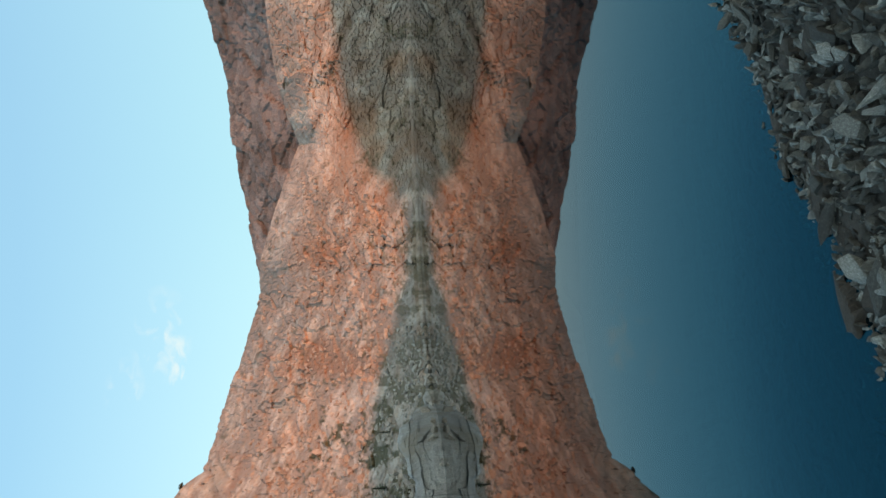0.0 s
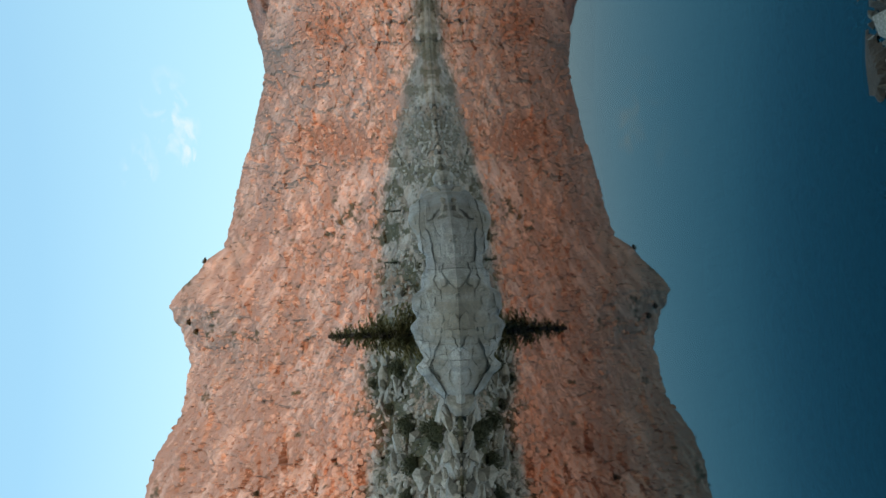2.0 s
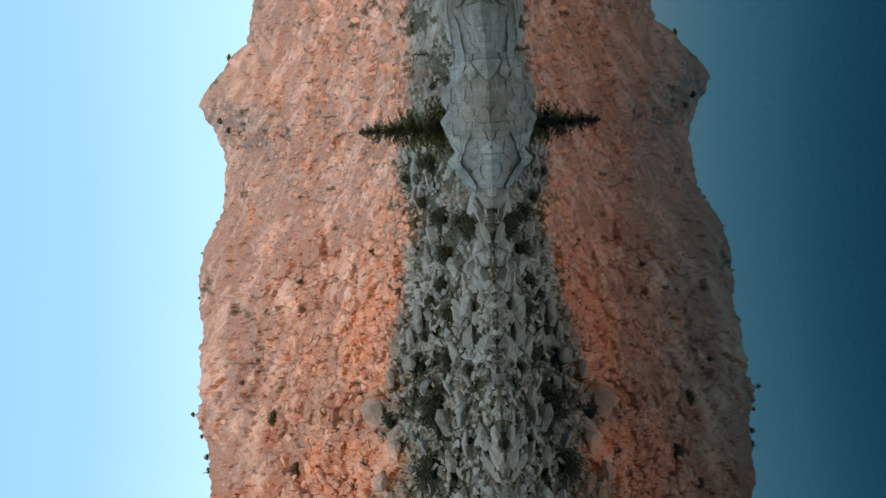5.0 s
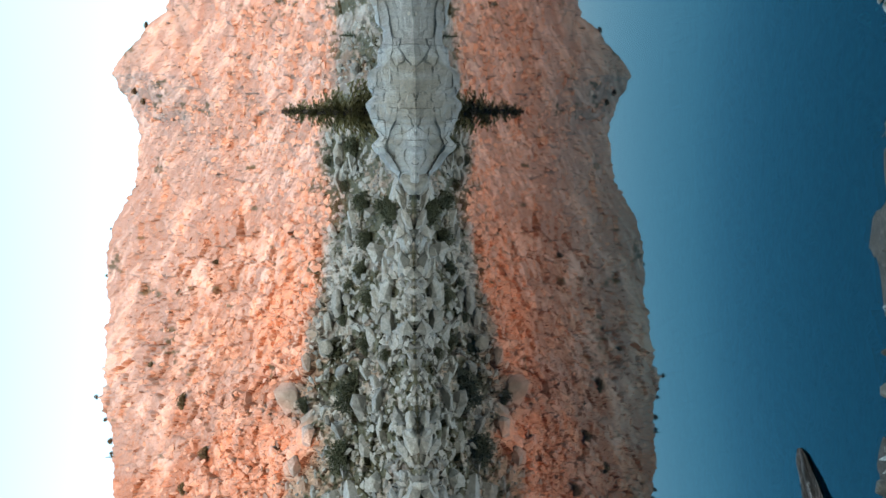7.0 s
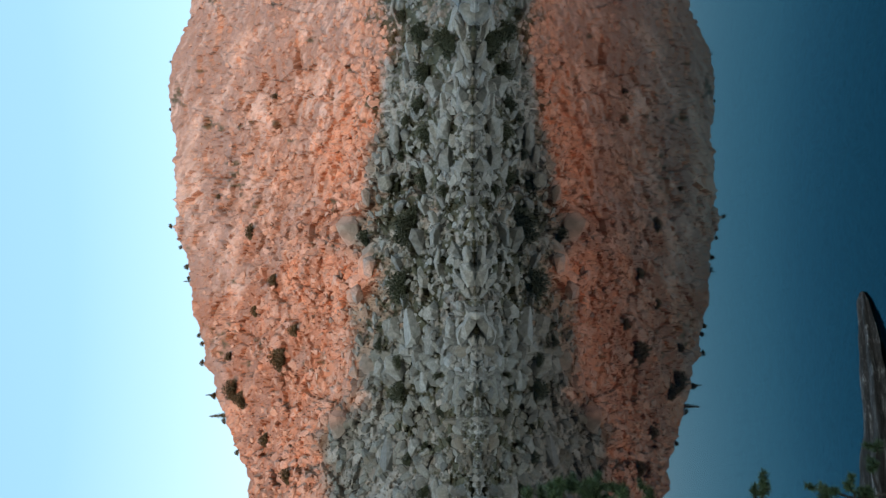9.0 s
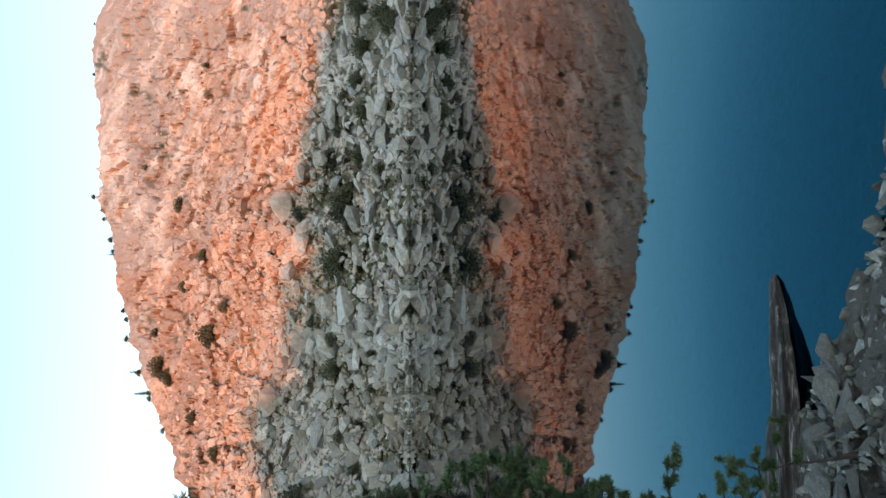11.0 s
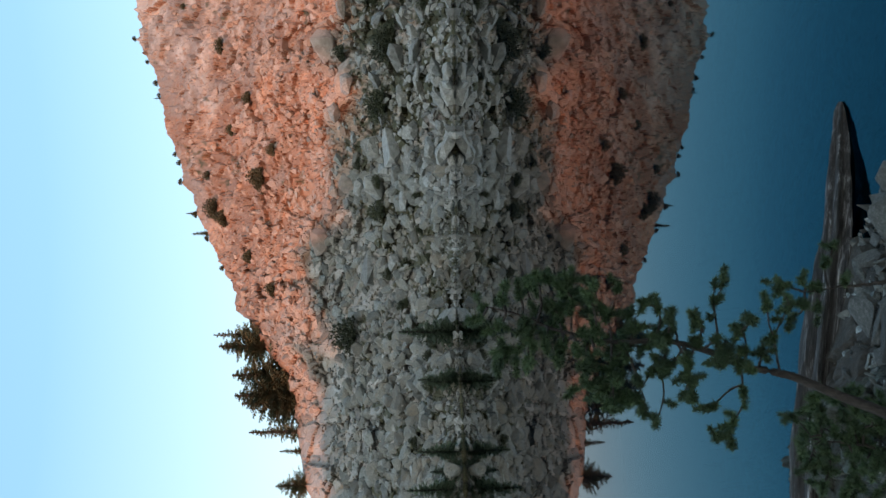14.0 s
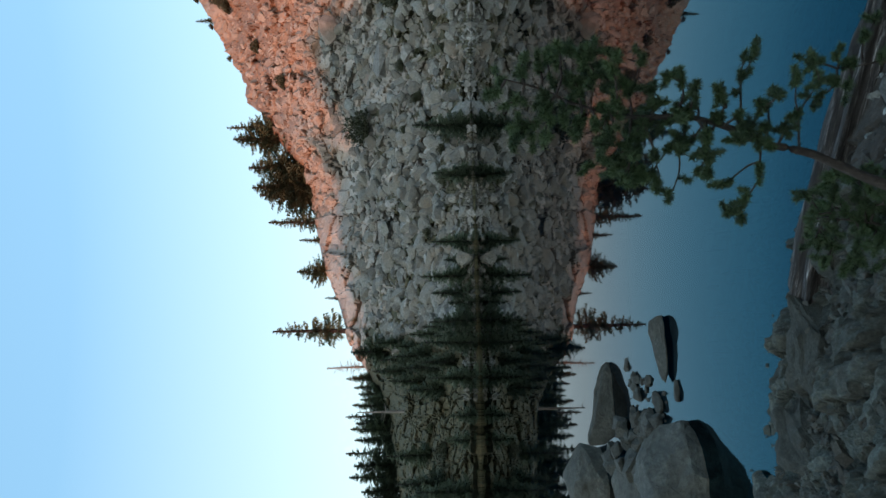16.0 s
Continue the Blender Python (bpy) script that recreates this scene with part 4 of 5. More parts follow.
rubble("waterline_stones", 1500, SLABHEAP, waterline_spot, lambda r: r.choice([0.15, 0.2, 0.3, 0.42]) * r.uniform(0.7, 1.2), "small grey stones along the far waterline", 6, CHIPS)


# ---- broken blocks that lie all over the hillside: grey in shade below, tinted sun-warm above ----
ANGULAR = [rock_mesh("block", 340 + k, (1, random.Random(k).uniform(0.6, 1.0), random.Random(k + 70).uniform(0.5, 0.9)), 14, 0, boxy=0.3 + 0.05 * k) for k in range(8)]


PAVERS = [rock_mesh("block", 380 + k, (1, random.Random(k).uniform(0.7, 1.0), 0.6), 18, 0.05, boxy=0.55) for k in range(8)]


def cliff_spot(r):
    a = r.uniform(55, 87)
    top = float(np.interp(a, [55, 62, 68, 72, 80, 88, 93], [4.5, 8.6, 8.4, 6.6, 6.8, 4.6, 2.0]))
    return on_slope(a, -2.6 + (top + 2.6) * r.random(), 0.06)


rubble("cliff_blocks", 2100, SLABHEAP, cliff_spot, lambda r: r.choice([0.25, 0.3, 0.35, 0.45, 0.6, 0.8, 1.2]) * r.uniform(0.8, 1.2), "angular grey granite blocks packed on the shaded slope", 15, PAVERS, True)


def scree_spot(r):
    a = r.uniform(24, 76)
    crest = float(np.interp(a, CREST_AZ, CREST_EL))
    foot = float(np.interp(a, [24, 34, 46, 58, 64, 76], [3.0, 3.6, 5.5, 7.0, 9.4, 8.0]))
    return on_slope(a, foot + (crest - 0.8 - foot) * r.random() ** 1.5, 0.0)


def far_scree_spot(r):
    a = r.uniform(-6, 26)
    crest = float(np.interp(a, CREST_AZ, CREST_EL))
    foot = float(np.interp(a, [-6, -2, 4, 12, 26], [2.5, 0.0, 0.2, 2.6, 3.4]))
    return on_slope(a, foot + (crest - 0.8 - foot) * r.random(), 0.0)


rubble("scree_blocks", 2400, WARMHEAP, scree_spot, lambda r: r.choice([0.35, 0.45, 0.6, 0.8, 1.1]) * r.uniform(0.8, 1.2), "angular orange granite blocks of the sunlit slope", 16, ANGULAR)
rubble("far_scree", 1000, WARMHEAP, far_scree_spot, lambda r: r.choice([0.5, 0.7, 0.9, 1.2]) * r.uniform(0.8, 1.2), "angular orange scree of the far slope", 17, ANGULAR)

# ---- conifers ----
def conifer(name, height, radius, whorls, per, droop, bare, mat, seed, label, dead=False):
    r = random.Random(seed)
    root = tagged(new(name), label, "conifer", "conifers of the far shore")
    bm = bmesh.new()
    ring = []
    steps = 7
    lean = (r.uniform(-0.03, 0.03), r.uniform(-0.03, 0.03))
    for k in range(steps):
        z = height * k / (steps - 1)
        rad = 0.022 * height * (1 - k / (steps - 1)) + 0.012
        ring.append([bm.verts.new((lean[0] * z + rad * math.cos(t * math.pi / 3), lean[1] * z + rad * math.sin(t * math.pi / 3), z)) for t in range(6)])
    for lo, hi in zip(ring, ring[1:]):
        for t in range(6):
            bm.faces.new((lo[t], lo[(t + 1) % 6], hi[(t + 1) % 6], hi[t]))
    part("trunk", bm, DEADWOOD if dead else BARK, root, smooth=True)
    vs, fs = [], []
    for w in range(whorls):
        u = bare + (1 - bare) * (w + r.random() * 0.6) / whorls
        z = height * u
        reach = radius * (1 - (u - bare) / (1 - bare)) ** 0.9 + 0.018 * height
        for b in range(per):
            ang = 6.283 * (b + r.random() * 0.9) / per + w
            z = height * min(0.985, u + r.uniform(-0.9, 0.9) * (1 - bare) / whorls)
            ln = reach * r.uniform(0.45, 1.2)
            rise = r.uniform(0.0, 0.7)
            dirv = Vector((math.cos(ang), math.sin(ang), 0))
            side = Vector((-dirv.y, dirv.x, 0))
            n = 7 if dead else max(4, min(9, int(ln / (0.03 * height))))
            for k in range(n):
                t = (k + 0.5) / n
                c = Vector((lean[0] * z, lean[1] * z, z)) + dirv * ln * t + Vector((0, 0, ln * (rise * t - droop * t * t * r.uniform(0.6, 1.4))))
                twig = ((0.34 * (1 - t) + 0.12) * ln + 0.012 * height) * (0.6 if dead else 1.0)
                base = dirv * (ln / n) * (0.2 if dead else 0.5) + Vector((0, 0, 0.004 * height))
                for turn in (-1, 1) if dead else (-1, 1, 0):      # twigs to both sides and hanging
                    d1 = (dirv * 0.7 + side * turn * r.uniform(0.6, 1.1) + Vector((0, 0, r.uniform(-0.8, 0.45) if turn else r.uniform(-1.1, -0.5)))).normalized() * twig * r.uniform(0.6, 1.3)
                    i = len(vs)
                    vs += [c - base, c + base, c + d1]
                    fs.append((i, i + 1, i + 2))
    raw("crown", vs, fs, mat, root)
    return root


KINDS = {
    "bushy": conifer("conifer", 1.0, 0.34, 20, 8, 0.1, 0.05, NEEDLES, 1, "dark green bushy conifer on the far hillside"),
    "slim": conifer("conifer", 1.0, 0.17, 20, 7, 0.25, 0.06, NEEDLES, 2, "dark green slender conifer on the far hillside"),
    "tall": conifer("conifer", 1.0, 0.24, 19, 5, 0.15, 0.12, NEEDLES, 3, "tall sparse dark conifer on the ridge"),
    "dead": conifer("conifer", 1.0, 0.3, 13, 5, 0.1, 0.15, DEADWOOD, 4, "sparse reddish-brown dead conifer on the ridge", True),
    "spindle": conifer("conifer", 1.0, 0.19, 26, 9, -0.1, 0.02, OLIVE, 9, "olive green spindle-shaped conifer on the ledge"),
    "dense": conifer("conifer", 1.0, 0.28, 24, 9, 0.3, 0.02, NEEDLES, 6, "dense dark conifer by the far shore"),
}
# kind, heading, elevation of the foot, elevation of the tip
TREES = [
    ("tall", 69.7, 12.8, 16.05), ("bushy", 70.8, 12.2, 15.6), ("bushy", 73.1, 9.8, 14.65), ("bushy", 74.4, 9.4, 14.35), ("bushy", 75.2, 9.2, 13.9), ("slim", 77.4, 9.3, 13.2), ("slim", 78.9, 9.0, 10.95),
    ("bushy", 81.4, 8.4, 11.15), ("slim", 83.6, 7.6, 9.0), ("tall", 86.3, 6.6, 13.0), ("dead", 89.1, 5.0, 8.8), ("dense", 90.1, 3.4, 7.3), ("dense", 90.8, 2.2, 6.7), ("dense", 91.8, 2.2, 6.2), ("tall", 93.0, 1.2, 7.3),
    ("dense", 94.1, 1.0, 6.9), ("tall", 95.8, 1.2, 7.25), ("dense", 97.7, 1.2, 6.95), ("bushy", 98.6, 1.0, 6.0), ("dense", 101.0, 0.6, 6.0), ("dense", 97.0, -1.0, 4.4), ("bushy", 99.6, -1.2, 3.6), ("bushy", 91.0, -0.4, 2.6), ("dense", 88.6, 1.6, 4.6),
    ("bushy", 87.6, 1.6, 3.6), ("dense", 86.6, -0.6, 2.4), ("bushy", 89.4, 0.0, 2.9),
    ("dense", 90.2, -2.6, 0.9), ("bushy", 85.6, -2.6, 0.6), ("dense", 87.4, -2.6, 1.0), ("bushy", 100.4, -2.6, 1.2),
    ("slim", 61.6, 16.4, 17.6), ("slim", 59.9, 17.0, 17.95), ("slim", 50.9, 18.8, 19.7), ("spindle", 24.45, -0.5, 7.05), ("dense", 69.9, -2.9, 1.7), ("bushy", 69.8, -2.9, -0.8), ("bushy", 73.9, -2.9, -0.2), ("dense", 73.6, -2.9, 0.2),
    ("dense", 79.3, -2.6, 0.4), ("dense", 82.0, -2.6, 1.2), ("dense", 83.4, -2.6, 0.4), ("slim", 14.4, 0.9, 1.9), ("slim", 18.6, 1.2, 2.4),
    ("bushy", 91.3, 3.0, 6.3), ("dense", 92.3, 2.6, 6.8), ("bushy", 93.6, 2.4, 6.5), ("dense", 94.9, 2.4, 6.6), ("bushy", 96.7, 1.6, 6.6), ("dense", 99.4, 0.6, 6.2), ("bushy", 88.0, 4.2, 6.9), ("dense", 87.3, 2.8, 5.2), ("bushy", 88.3, 0.6, 3.6), ("dense", 89.6, 2.0, 5.2), ("bushy", 90.4, 1.0, 4.0),
    ("dense", 86.0, -1.6, 1.2), ("dense", 88.9, -1.4, 1.8), ("bushy", 86.9, -2.2, 0.4), ("bushy", 98.2, -0.6, 3.4), ("dense", 96.0, 0.8, 4.2), ("dense", 98.8, -2.2, 1.8), ("bushy", 95.0, -2.4, -0.4), ("bushy", 93.0, -2.6, -0.8), ("bushy", 84.2, -2.8, -0.8), ("bushy", 80.6, -2.8, -0.6),
]
for kind, a, foot, tip in TREES:
    top = float(np.interp(a, CREST_AZ, CREST_EL))
    if a > 70 and tip > top + 1.2:
        foot = max(foot, top - 0.25)
    p = on_slope(a, foot, -0.4)
    d = math.hypot(p.x, p.y)
    h = EYE + d * math.tan(radians(tip)) - p.z
    wide = h * (1.6 if kind == "spindle" else 1.25 if kind == "slim" else 1.5 if kind == "bushy" and tip > 5 else 1.0)
    copy_thing(KINDS[kind], Matrix.LocRotScale(p, Euler((0, 0, rng.uniform(0, 6))), Vector((wide, wide, h))))
for root in KINDS.values():
    for o in (*root.children_recursive, root):
        bpy.data.objects.remove(o)


def shrub_mesh(seed):
    r = random.Random(seed)
    vs, fs = [], []
    for _ in range(1500):
        u = Vector((r.gauss(0, 1), r.gauss(0, 1), abs(r.gauss(0, 0.8)))).normalized() * (r.random() ** 0.55) * 0.5
        u = Vector((u.x * 1.2, u.y * 1.2, u.z * (1.2 + 0.5 * math.sin(5 * u.x + seed))))
        d1 = (u + Vector((r.gauss(0, 0.3), r.gauss(0, 0.3), r.gauss(0, 0.3)))).normalized() * 0.1
        d2 = d1.cross(Vector((r.gauss(0, 1), r.gauss(0, 1), r.gauss(0, 1)))).normalized() * 0.035
        i = len(vs)
        vs += [u - d2, u + d2, u + d1]
        fs.append((i, i + 1, i + 2))
    me = bpy.data.meshes.new("shrub")
    me.from_pydata([tuple(v) for v in vs], [], fs)
    me.update()
    return me


SHRUBS = [shrub_mesh(k) for k in range(3)]
SHRUB_AT = [(57.45, 11.9, 2.3), (59.6, 15.6, 2.2), (60.4, 15.0, 1.8), (46.9, 14.45, 1.6), (70.0, 5.0, 2.4), (46.4, 1.4, 2.0), (47.2, 1.7, 2.0), (51.4, 2.2, 1.7), (52.1, 2.6, 1.3), (32.3, -1.6, 1.6), (31.6, 0.4, 1.5), (60, 2.6, 1.4), (47.6, 5.4, 1.2), (55.0, 11, 1.0), (63.5, 13.2, 1.3), (66.3, 11.4, 1.3), (50.9, 12.6, 1.1), (36.3, 12.1, 0.9),
            (53.4, 14.2, 1.1), (57.0, 16.0, 1.0), (44.1, 16.8, 0.8), (37.0, 0.6, 1.3), (39.4, 0.2, 1.1), (34.6, 0.2, 1.4), (43.2, 0.6, 1.2), (25.0, 0.6, 1.2), (27.2, 1.2, 1.3), (18.0, 15.6, 1.5), (22.8, 17.3, 1.3), (23.6, 16.9, 1.2)]
for i, (a, e, s) in enumerate(SHRUB_AT + [(rng.uniform(28, 98), rng.uniform(-2, 4.5), rng.uniform(0.5, 0.9)) for _ in range(26)] + [(a_, float(np.interp(a_, CREST_AZ, CREST_EL)) - 0.15, rng.uniform(0.4, 0.8)) for a_ in [rng.uniform(28, 68) for _ in range(12)]]):
    place("shrub", SHRUBS[i % 3], SHRUB, on_slope(a, e, 0.1), s, (0, 0, rng.uniform(0, 360)), "low dark green shrub among the rocks", "shrub", "shrubs of the far slope")


def snag():
    """A bare trunk that still stands in the last sun."""
    p = on_slope(92.75, 2.9, -0.3) - at(92.75, 2.5)
    root = tagged(new("dead_tree"), "bare reddish dead trunk standing among dark conifers", "dead tree")
    root.location = p
    h = EYE + math.hypot(p.x, p.y) * math.tan(radians(6.4)) - p.z
    bm = bmesh.new()
    bmesh.ops.create_cone(bm, cap_ends=True, segments=8, radius1=0.11, radius2=0.03, depth=h, matrix=Matrix.Translation((0, 0, h / 2)))
    part("trunk", bm, DEADWOOD, root)
    r = random.Random(8)
    for k in range(7):
        bm = bmesh.new()
        z, a = h * r.uniform(0.35, 0.95), r.uniform(0, 6.28)
        bmesh.ops.create_cone(bm, cap_ends=True, segments=5, radius1=0.03, radius2=0.008, depth=0.6, matrix=Matrix.Translation((0.3 * math.cos(a), 0.3 * math.sin(a), z)) @ Euler((0, radians(80), a)).to_matrix().to_4x4())
        part("branch", bm, DEADWOOD, root)


snag()


# ---- near shore: stones ----
STONES = [rock_mesh("stone", 500 + k, (1, random.Random(k).uniform(0.35, 0.8), random.Random(k + 9).uniform(0.25, 0.6)), 10 + k % 5, 0.02, boxy=0.25) for k in range(12)]


DARKSTONES = [rock_mesh("stone", 600 + k, (1, 0.7, 0.6), 10, 0.015, boxy=0.2) for k in range(6)]


BANKSTONES = [rock_mesh("stone", 640 + k, (1, 0.7, 0.6), 13, 0.025, boxy=0.3) for k in range(6)]


def shore_spot(az, d, lift=0.0):
    return at(az, d, float(near_z(az, d)) + lift)


for i in range(162):
    a = rng.uniform(-24, 14) if i < 120 else rng.uniform(36, 58) if i < 155 else rng.uniform(76, 106)
    edge = float(np.interp(a, NEAR_AZ, NEAR_D))
    d = edge + rng.uniform(-2.0, -0.12)
    s = rng.choice([0.06, 0.08, 0.1, 0.12, 0.15, 0.19] if i < 155 else [0.05, 0.07, 0.09, 0.12]) * rng.uniform(0.8, 1.25)
    place("stone", *((STONES[rng.randrange(12)], SHORE) if i < 155 else (DARKSTONES[rng.randrange(6)], LAKEROCK)), shore_spot(a, d, 0.03 + 0.12 * s + (0.06 if i >= 155 else 0)), (s * (rng.uniform(1.0, 1.8) if i < 120 else rng.uniform(1, 1.15)), s * 0.8, s * 0.9), (rng.uniform(-35, 35), rng.uniform(-35, 35), rng.uniform(0, 360)),
          "angular grey stone on the lake shore", "stone", "stones of the near shore")


# angular stones banked up behind the log
for i in range(44):
    a = rng.uniform(56, 82)
    d = float(np.interp(a, [54, 60, 66.8, 73, 82], [3.3, 3.4, 3.42, 3.55, 3.8])) - 0.05 - 1.1 * rng.random() ** 1.3
    s = rng.choice([0.08, 0.1, 0.13, 0.16, 0.2]) * rng.uniform(0.8, 1.2)
    place("stone", BANKSTONES[i % 6], BANK, shore_spot(a, d, 0.03 + 0.15 * s), (s * rng.uniform(1.0, 1.5), s, s * 0.8), (rng.uniform(-25, 25), rng.uniform(-25, 25), rng.uniform(0, 360)),
          "angular grey stone on the bank behind the log", "stone", "stones of the near shore")


def near_spot(r):
    a = r.choice([r.uniform(-26, 16), r.uniform(34, 75), r.uniform(-70, 75)])
    edge = float(np.interp(a, NEAR_AZ, NEAR_D))
    return shore_spot(a, edge + r.uniform(-1.9, 0.5 if a < 20 else 0.05), 0.0)


def shard_spot(r):
    a = r.uniform(-28, 18) if r.random() < 0.62 else r.uniform(34, 82) if r.random() < 0.85 else r.uniform(-60, 76)
    edge = float(np.interp(a, NEAR_AZ, NEAR_D))
    return shore_spot(a, edge + r.uniform(-2.6, 0.25 if a < 20 else 0.0), 0.02)


rubble("shore_shards", 3000, SHOREHEAP, shard_spot, lambda r: r.choice([0.04, 0.05, 0.06, 0.08, 0.11]) * r.uniform(0.8, 1.3), "dense angular stone shards of the shore", 19, STONES)
rubble("shore_gravel", 3600, SHOREHEAP, near_spot, lambda r: r.choice([0.03, 0.05, 0.08, 0.12]) * r.uniform(0.7, 1.3), "small grey stones and gravel of the shore", 9, CHIPS)


def rocky_spot(r):
    a = r.uniform(75, 108)
    return shore_spot(a, float(np.interp(a, NEAR_AZ, NEAR_D)) - 2.2 * r.random() ** 0.8 + 0.1, 0.02)


rubble("bedrock_rubble", 1500, LAKEHEAP, rocky_spot, lambda r: r.choice([0.02, 0.03, 0.04, 0.06, 0.09]) * r.uniform(0.7, 1.3), "dark lumps and grit lying on the bedrock", 29, DARKSTONES)
# bedrock and large stones of the shore
for a, d, lx, ly, lz, turn, label in [
    (88, 4.1, 0.8, 0.55, 0.4, 0, "weathered grey bedrock hump on the shore"), (95, 4.2, 0.8, 0.6, 0.4, 40, "weathered grey bedrock hump on the shore"), (81, 3.85, 0.5, 0.45, 0.3, 20, "weathered grey bedrock hump on the shore"),
]:
    place("bedrock", rock_mesh("bedrock", int(a * 10), (1, 1, 1), 34, 0.04, 0.2, 0.1), BEDROCK, shore_spot(a, d, -0.05), (lx, ly, lz), (0, 0, a + turn), label, "rock", "bedrock of the shore", smooth=False)

# boulders standing in the shallow water
for x, y, lx, ly, lz, z, turn, seed, points, boxy, taper in [
    (-7.02, 0.26, 0.46, 0.8, 0.34, 0.03, 186, 3, 20, 0.2, 0.8), (-9.25, -0.44, 0.34, 1.5, 0.95, 0.03, 4, 8, 16, 0.4, 0.8), (-10.2, -1.45, 1.1, 1.3, 0.95, 0.05, 20, 4, 26, 0.0, 0.0), (-6.7, -0.96, 1.28, 1.26, 1.06, -0.02, 15, 12, 90, 0.0, 0.0),
    (-8.35, -1.3, 1.5, 1.1, 0.5, 0.0, 25, 15, 26, 0.1, 0.0), (-8.45, 0.1, 0.14, 0.2, 0.1, 0.01, 0, 5, 14, 0.2, 0.0), (-7.3, -0.28, 0.2, 0.3, 0.18, 0.02, 40, 6, 14, 0.2, 0.3), (-6.75, -0.16, 0.12, 0.24, 0.1, 0.01, 0, 7, 14, 0.2, 0.4), (-8.0, -0.25, 0.16, 0.24, 0.16, 0.02, 0, 9, 14, 0.2, 0.2),
    (-8.3, -0.75, 0.24, 0.26, 0.3, 0.04, 30, 10, 14, 0.3, 0.0), (-7.7, -0.6, 0.18, 0.22, 0.22, 0.04, 10, 11, 14, 0.2, 0.3), (-8.8, -1.1, 0.3, 0.34, 0.36, 0.06, 60, 13, 14, 0.3, 0.0), (-8.1, -1.2, 0.28, 0.3, 0.34, 0.05, 20, 14, 14, 0.3, 0.0),
]:
    place("boulder", rock_mesh("boulder", 700 + seed, (1, 1, 1), points, 0.05, 0.06, boxy, taper), LAKEROCK, (x, y, z), (lx, ly, lz), (0, 0, turn), "rounded grey boulder standing in the shallow water", "boulder", "boulders in the lake")
for i in range(92):
    u, t = rng.random(), rng.random()
    if i < 62:      # heaped between the boulders
        x, y, s = -7.2 - 1.7 * u - 0.7 * t * u, -0.4 - 0.1 * u - 0.65 * t, rng.choice([0.1, 0.14, 0.18, 0.24, 0.32]) * rng.uniform(0.8, 1.2)
        z = 0.02 + 0.2 * math.sin(math.pi * u) * t
    else:           # strewn in the shallows before the heap
        x, y, s, z = -7.05 - 1.35 * u, 0.02 - 0.45 * t - 0.1 * (1 - u), rng.choice([0.04, 0.06, 0.09, 0.14]) * rng.uniform(0.8, 1.2), 0.005
    place("stone", DARKSTONES[rng.randrange(6)], LAKEROCK, (x, y, z), (s, s * 1.3, s * 1.1), (rng.uniform(-40, 40), rng.uniform(-40, 40), rng.uniform(0, 360)),
          "small dark stone in the shallow water", "stone", "stones in the lake")


# ---- driftwood log, half afloat ----
def tube(bm, pts, radii, sides=10, rough=0.0, seed=0):
    rings = []
    for i, (p, rad) in enumerate(zip(pts, radii)):
        a, b = pts[max(i - 1, 0)], pts[min(i + 1, len(pts) - 1)]
        ax = (b - a).normalized()
        u = ax.cross(Vector((0.1, 0.2, 1))).normalized()
        v = ax.cross(u)
        ring = []
        for t in range(sides):
            th = 2 * math.pi * t / sides
            g = 1 + rough * noise.noise(Vector((math.cos(th) * 2.2, math.sin(th) * 2.2, i * 0.12 + seed))) + rough * 0.7 * math.sin(th * 7 + 2 * noise.noise(Vector((i * 0.2, seed, 0))))
            ring.append(bm.verts.new(p + (u * math.cos(th) + v * math.sin(th)) * rad * g))
        rings.append(ring)
    for lo, hi in zip(rings, rings[1:]):
        for t in range(sides):
            bm.faces.new((lo[t], lo[(t + 1) % sides], hi[(t + 1) % sides], hi[t]))
    bm.faces.new(list(reversed(rings[0])))
    bm.faces.new(rings[-1])


def smooth_line(pts, n):
    p = [Vector(q) for q in pts]
    out = []
    for i in range(n):
        t = i / (n - 1) * (len(p) - 1)
        k = min(int(t), len(p) - 2)
        f = t - k
        a, b, c, d = p[max(k - 1, 0)], p[k], p[k + 1], p[min(k + 2, len(p) - 1)]
        out.append(0.5 * ((2 * b) + (c - a) * f + (2 * a - 5 * b + 4 * c - d) * f * f + (3 * b - a - 3 * c + d) * f ** 3))
    return out


def driftwood_log():
    root = tagged(new("driftwood_log"), "weathered silver-grey driftwood log lying in the water by the shore", "log")
    line = smooth_line([(-3.0, 2.33, 0.0), (-3.1, 2.08, 0.02), (-3.27, 1.72, 0.05), (-3.56, 1.31, 0.08), (-3.89, 0.84, 0.08), (-4.2, 0.36, 0.05)], 60)
    bm = bmesh.new()
    tube(bm, line, list(np.interp(np.arange(60), [0, 3, 14, 30, 50, 56, 59], [0.012, 0.03, 0.052, 0.08, 0.12, 0.12, 0.08])), 48, 0.24, 3)
    part("body", bm, DRIFT, root, smooth=False)
    r = random.Random(4)
    for k in range(9):
        i = r.randrange(46, 59)
        p = line[i] + Vector((r.uniform(-0.05, 0.05), r.uniform(-0.05, 0.05), r.uniform(-0.02, 0.1)))
        d = (line[59] - line[50]).normalized()
        bm = bmesh.new()
        tube(bm, [p, p + d * 0.15, p + d * r.uniform(0.2, 0.32)], [0.025, 0.02, 0.004], 5, 0.2, k)
        part("splinter", bm, DRIFT, root)


driftwood_log()


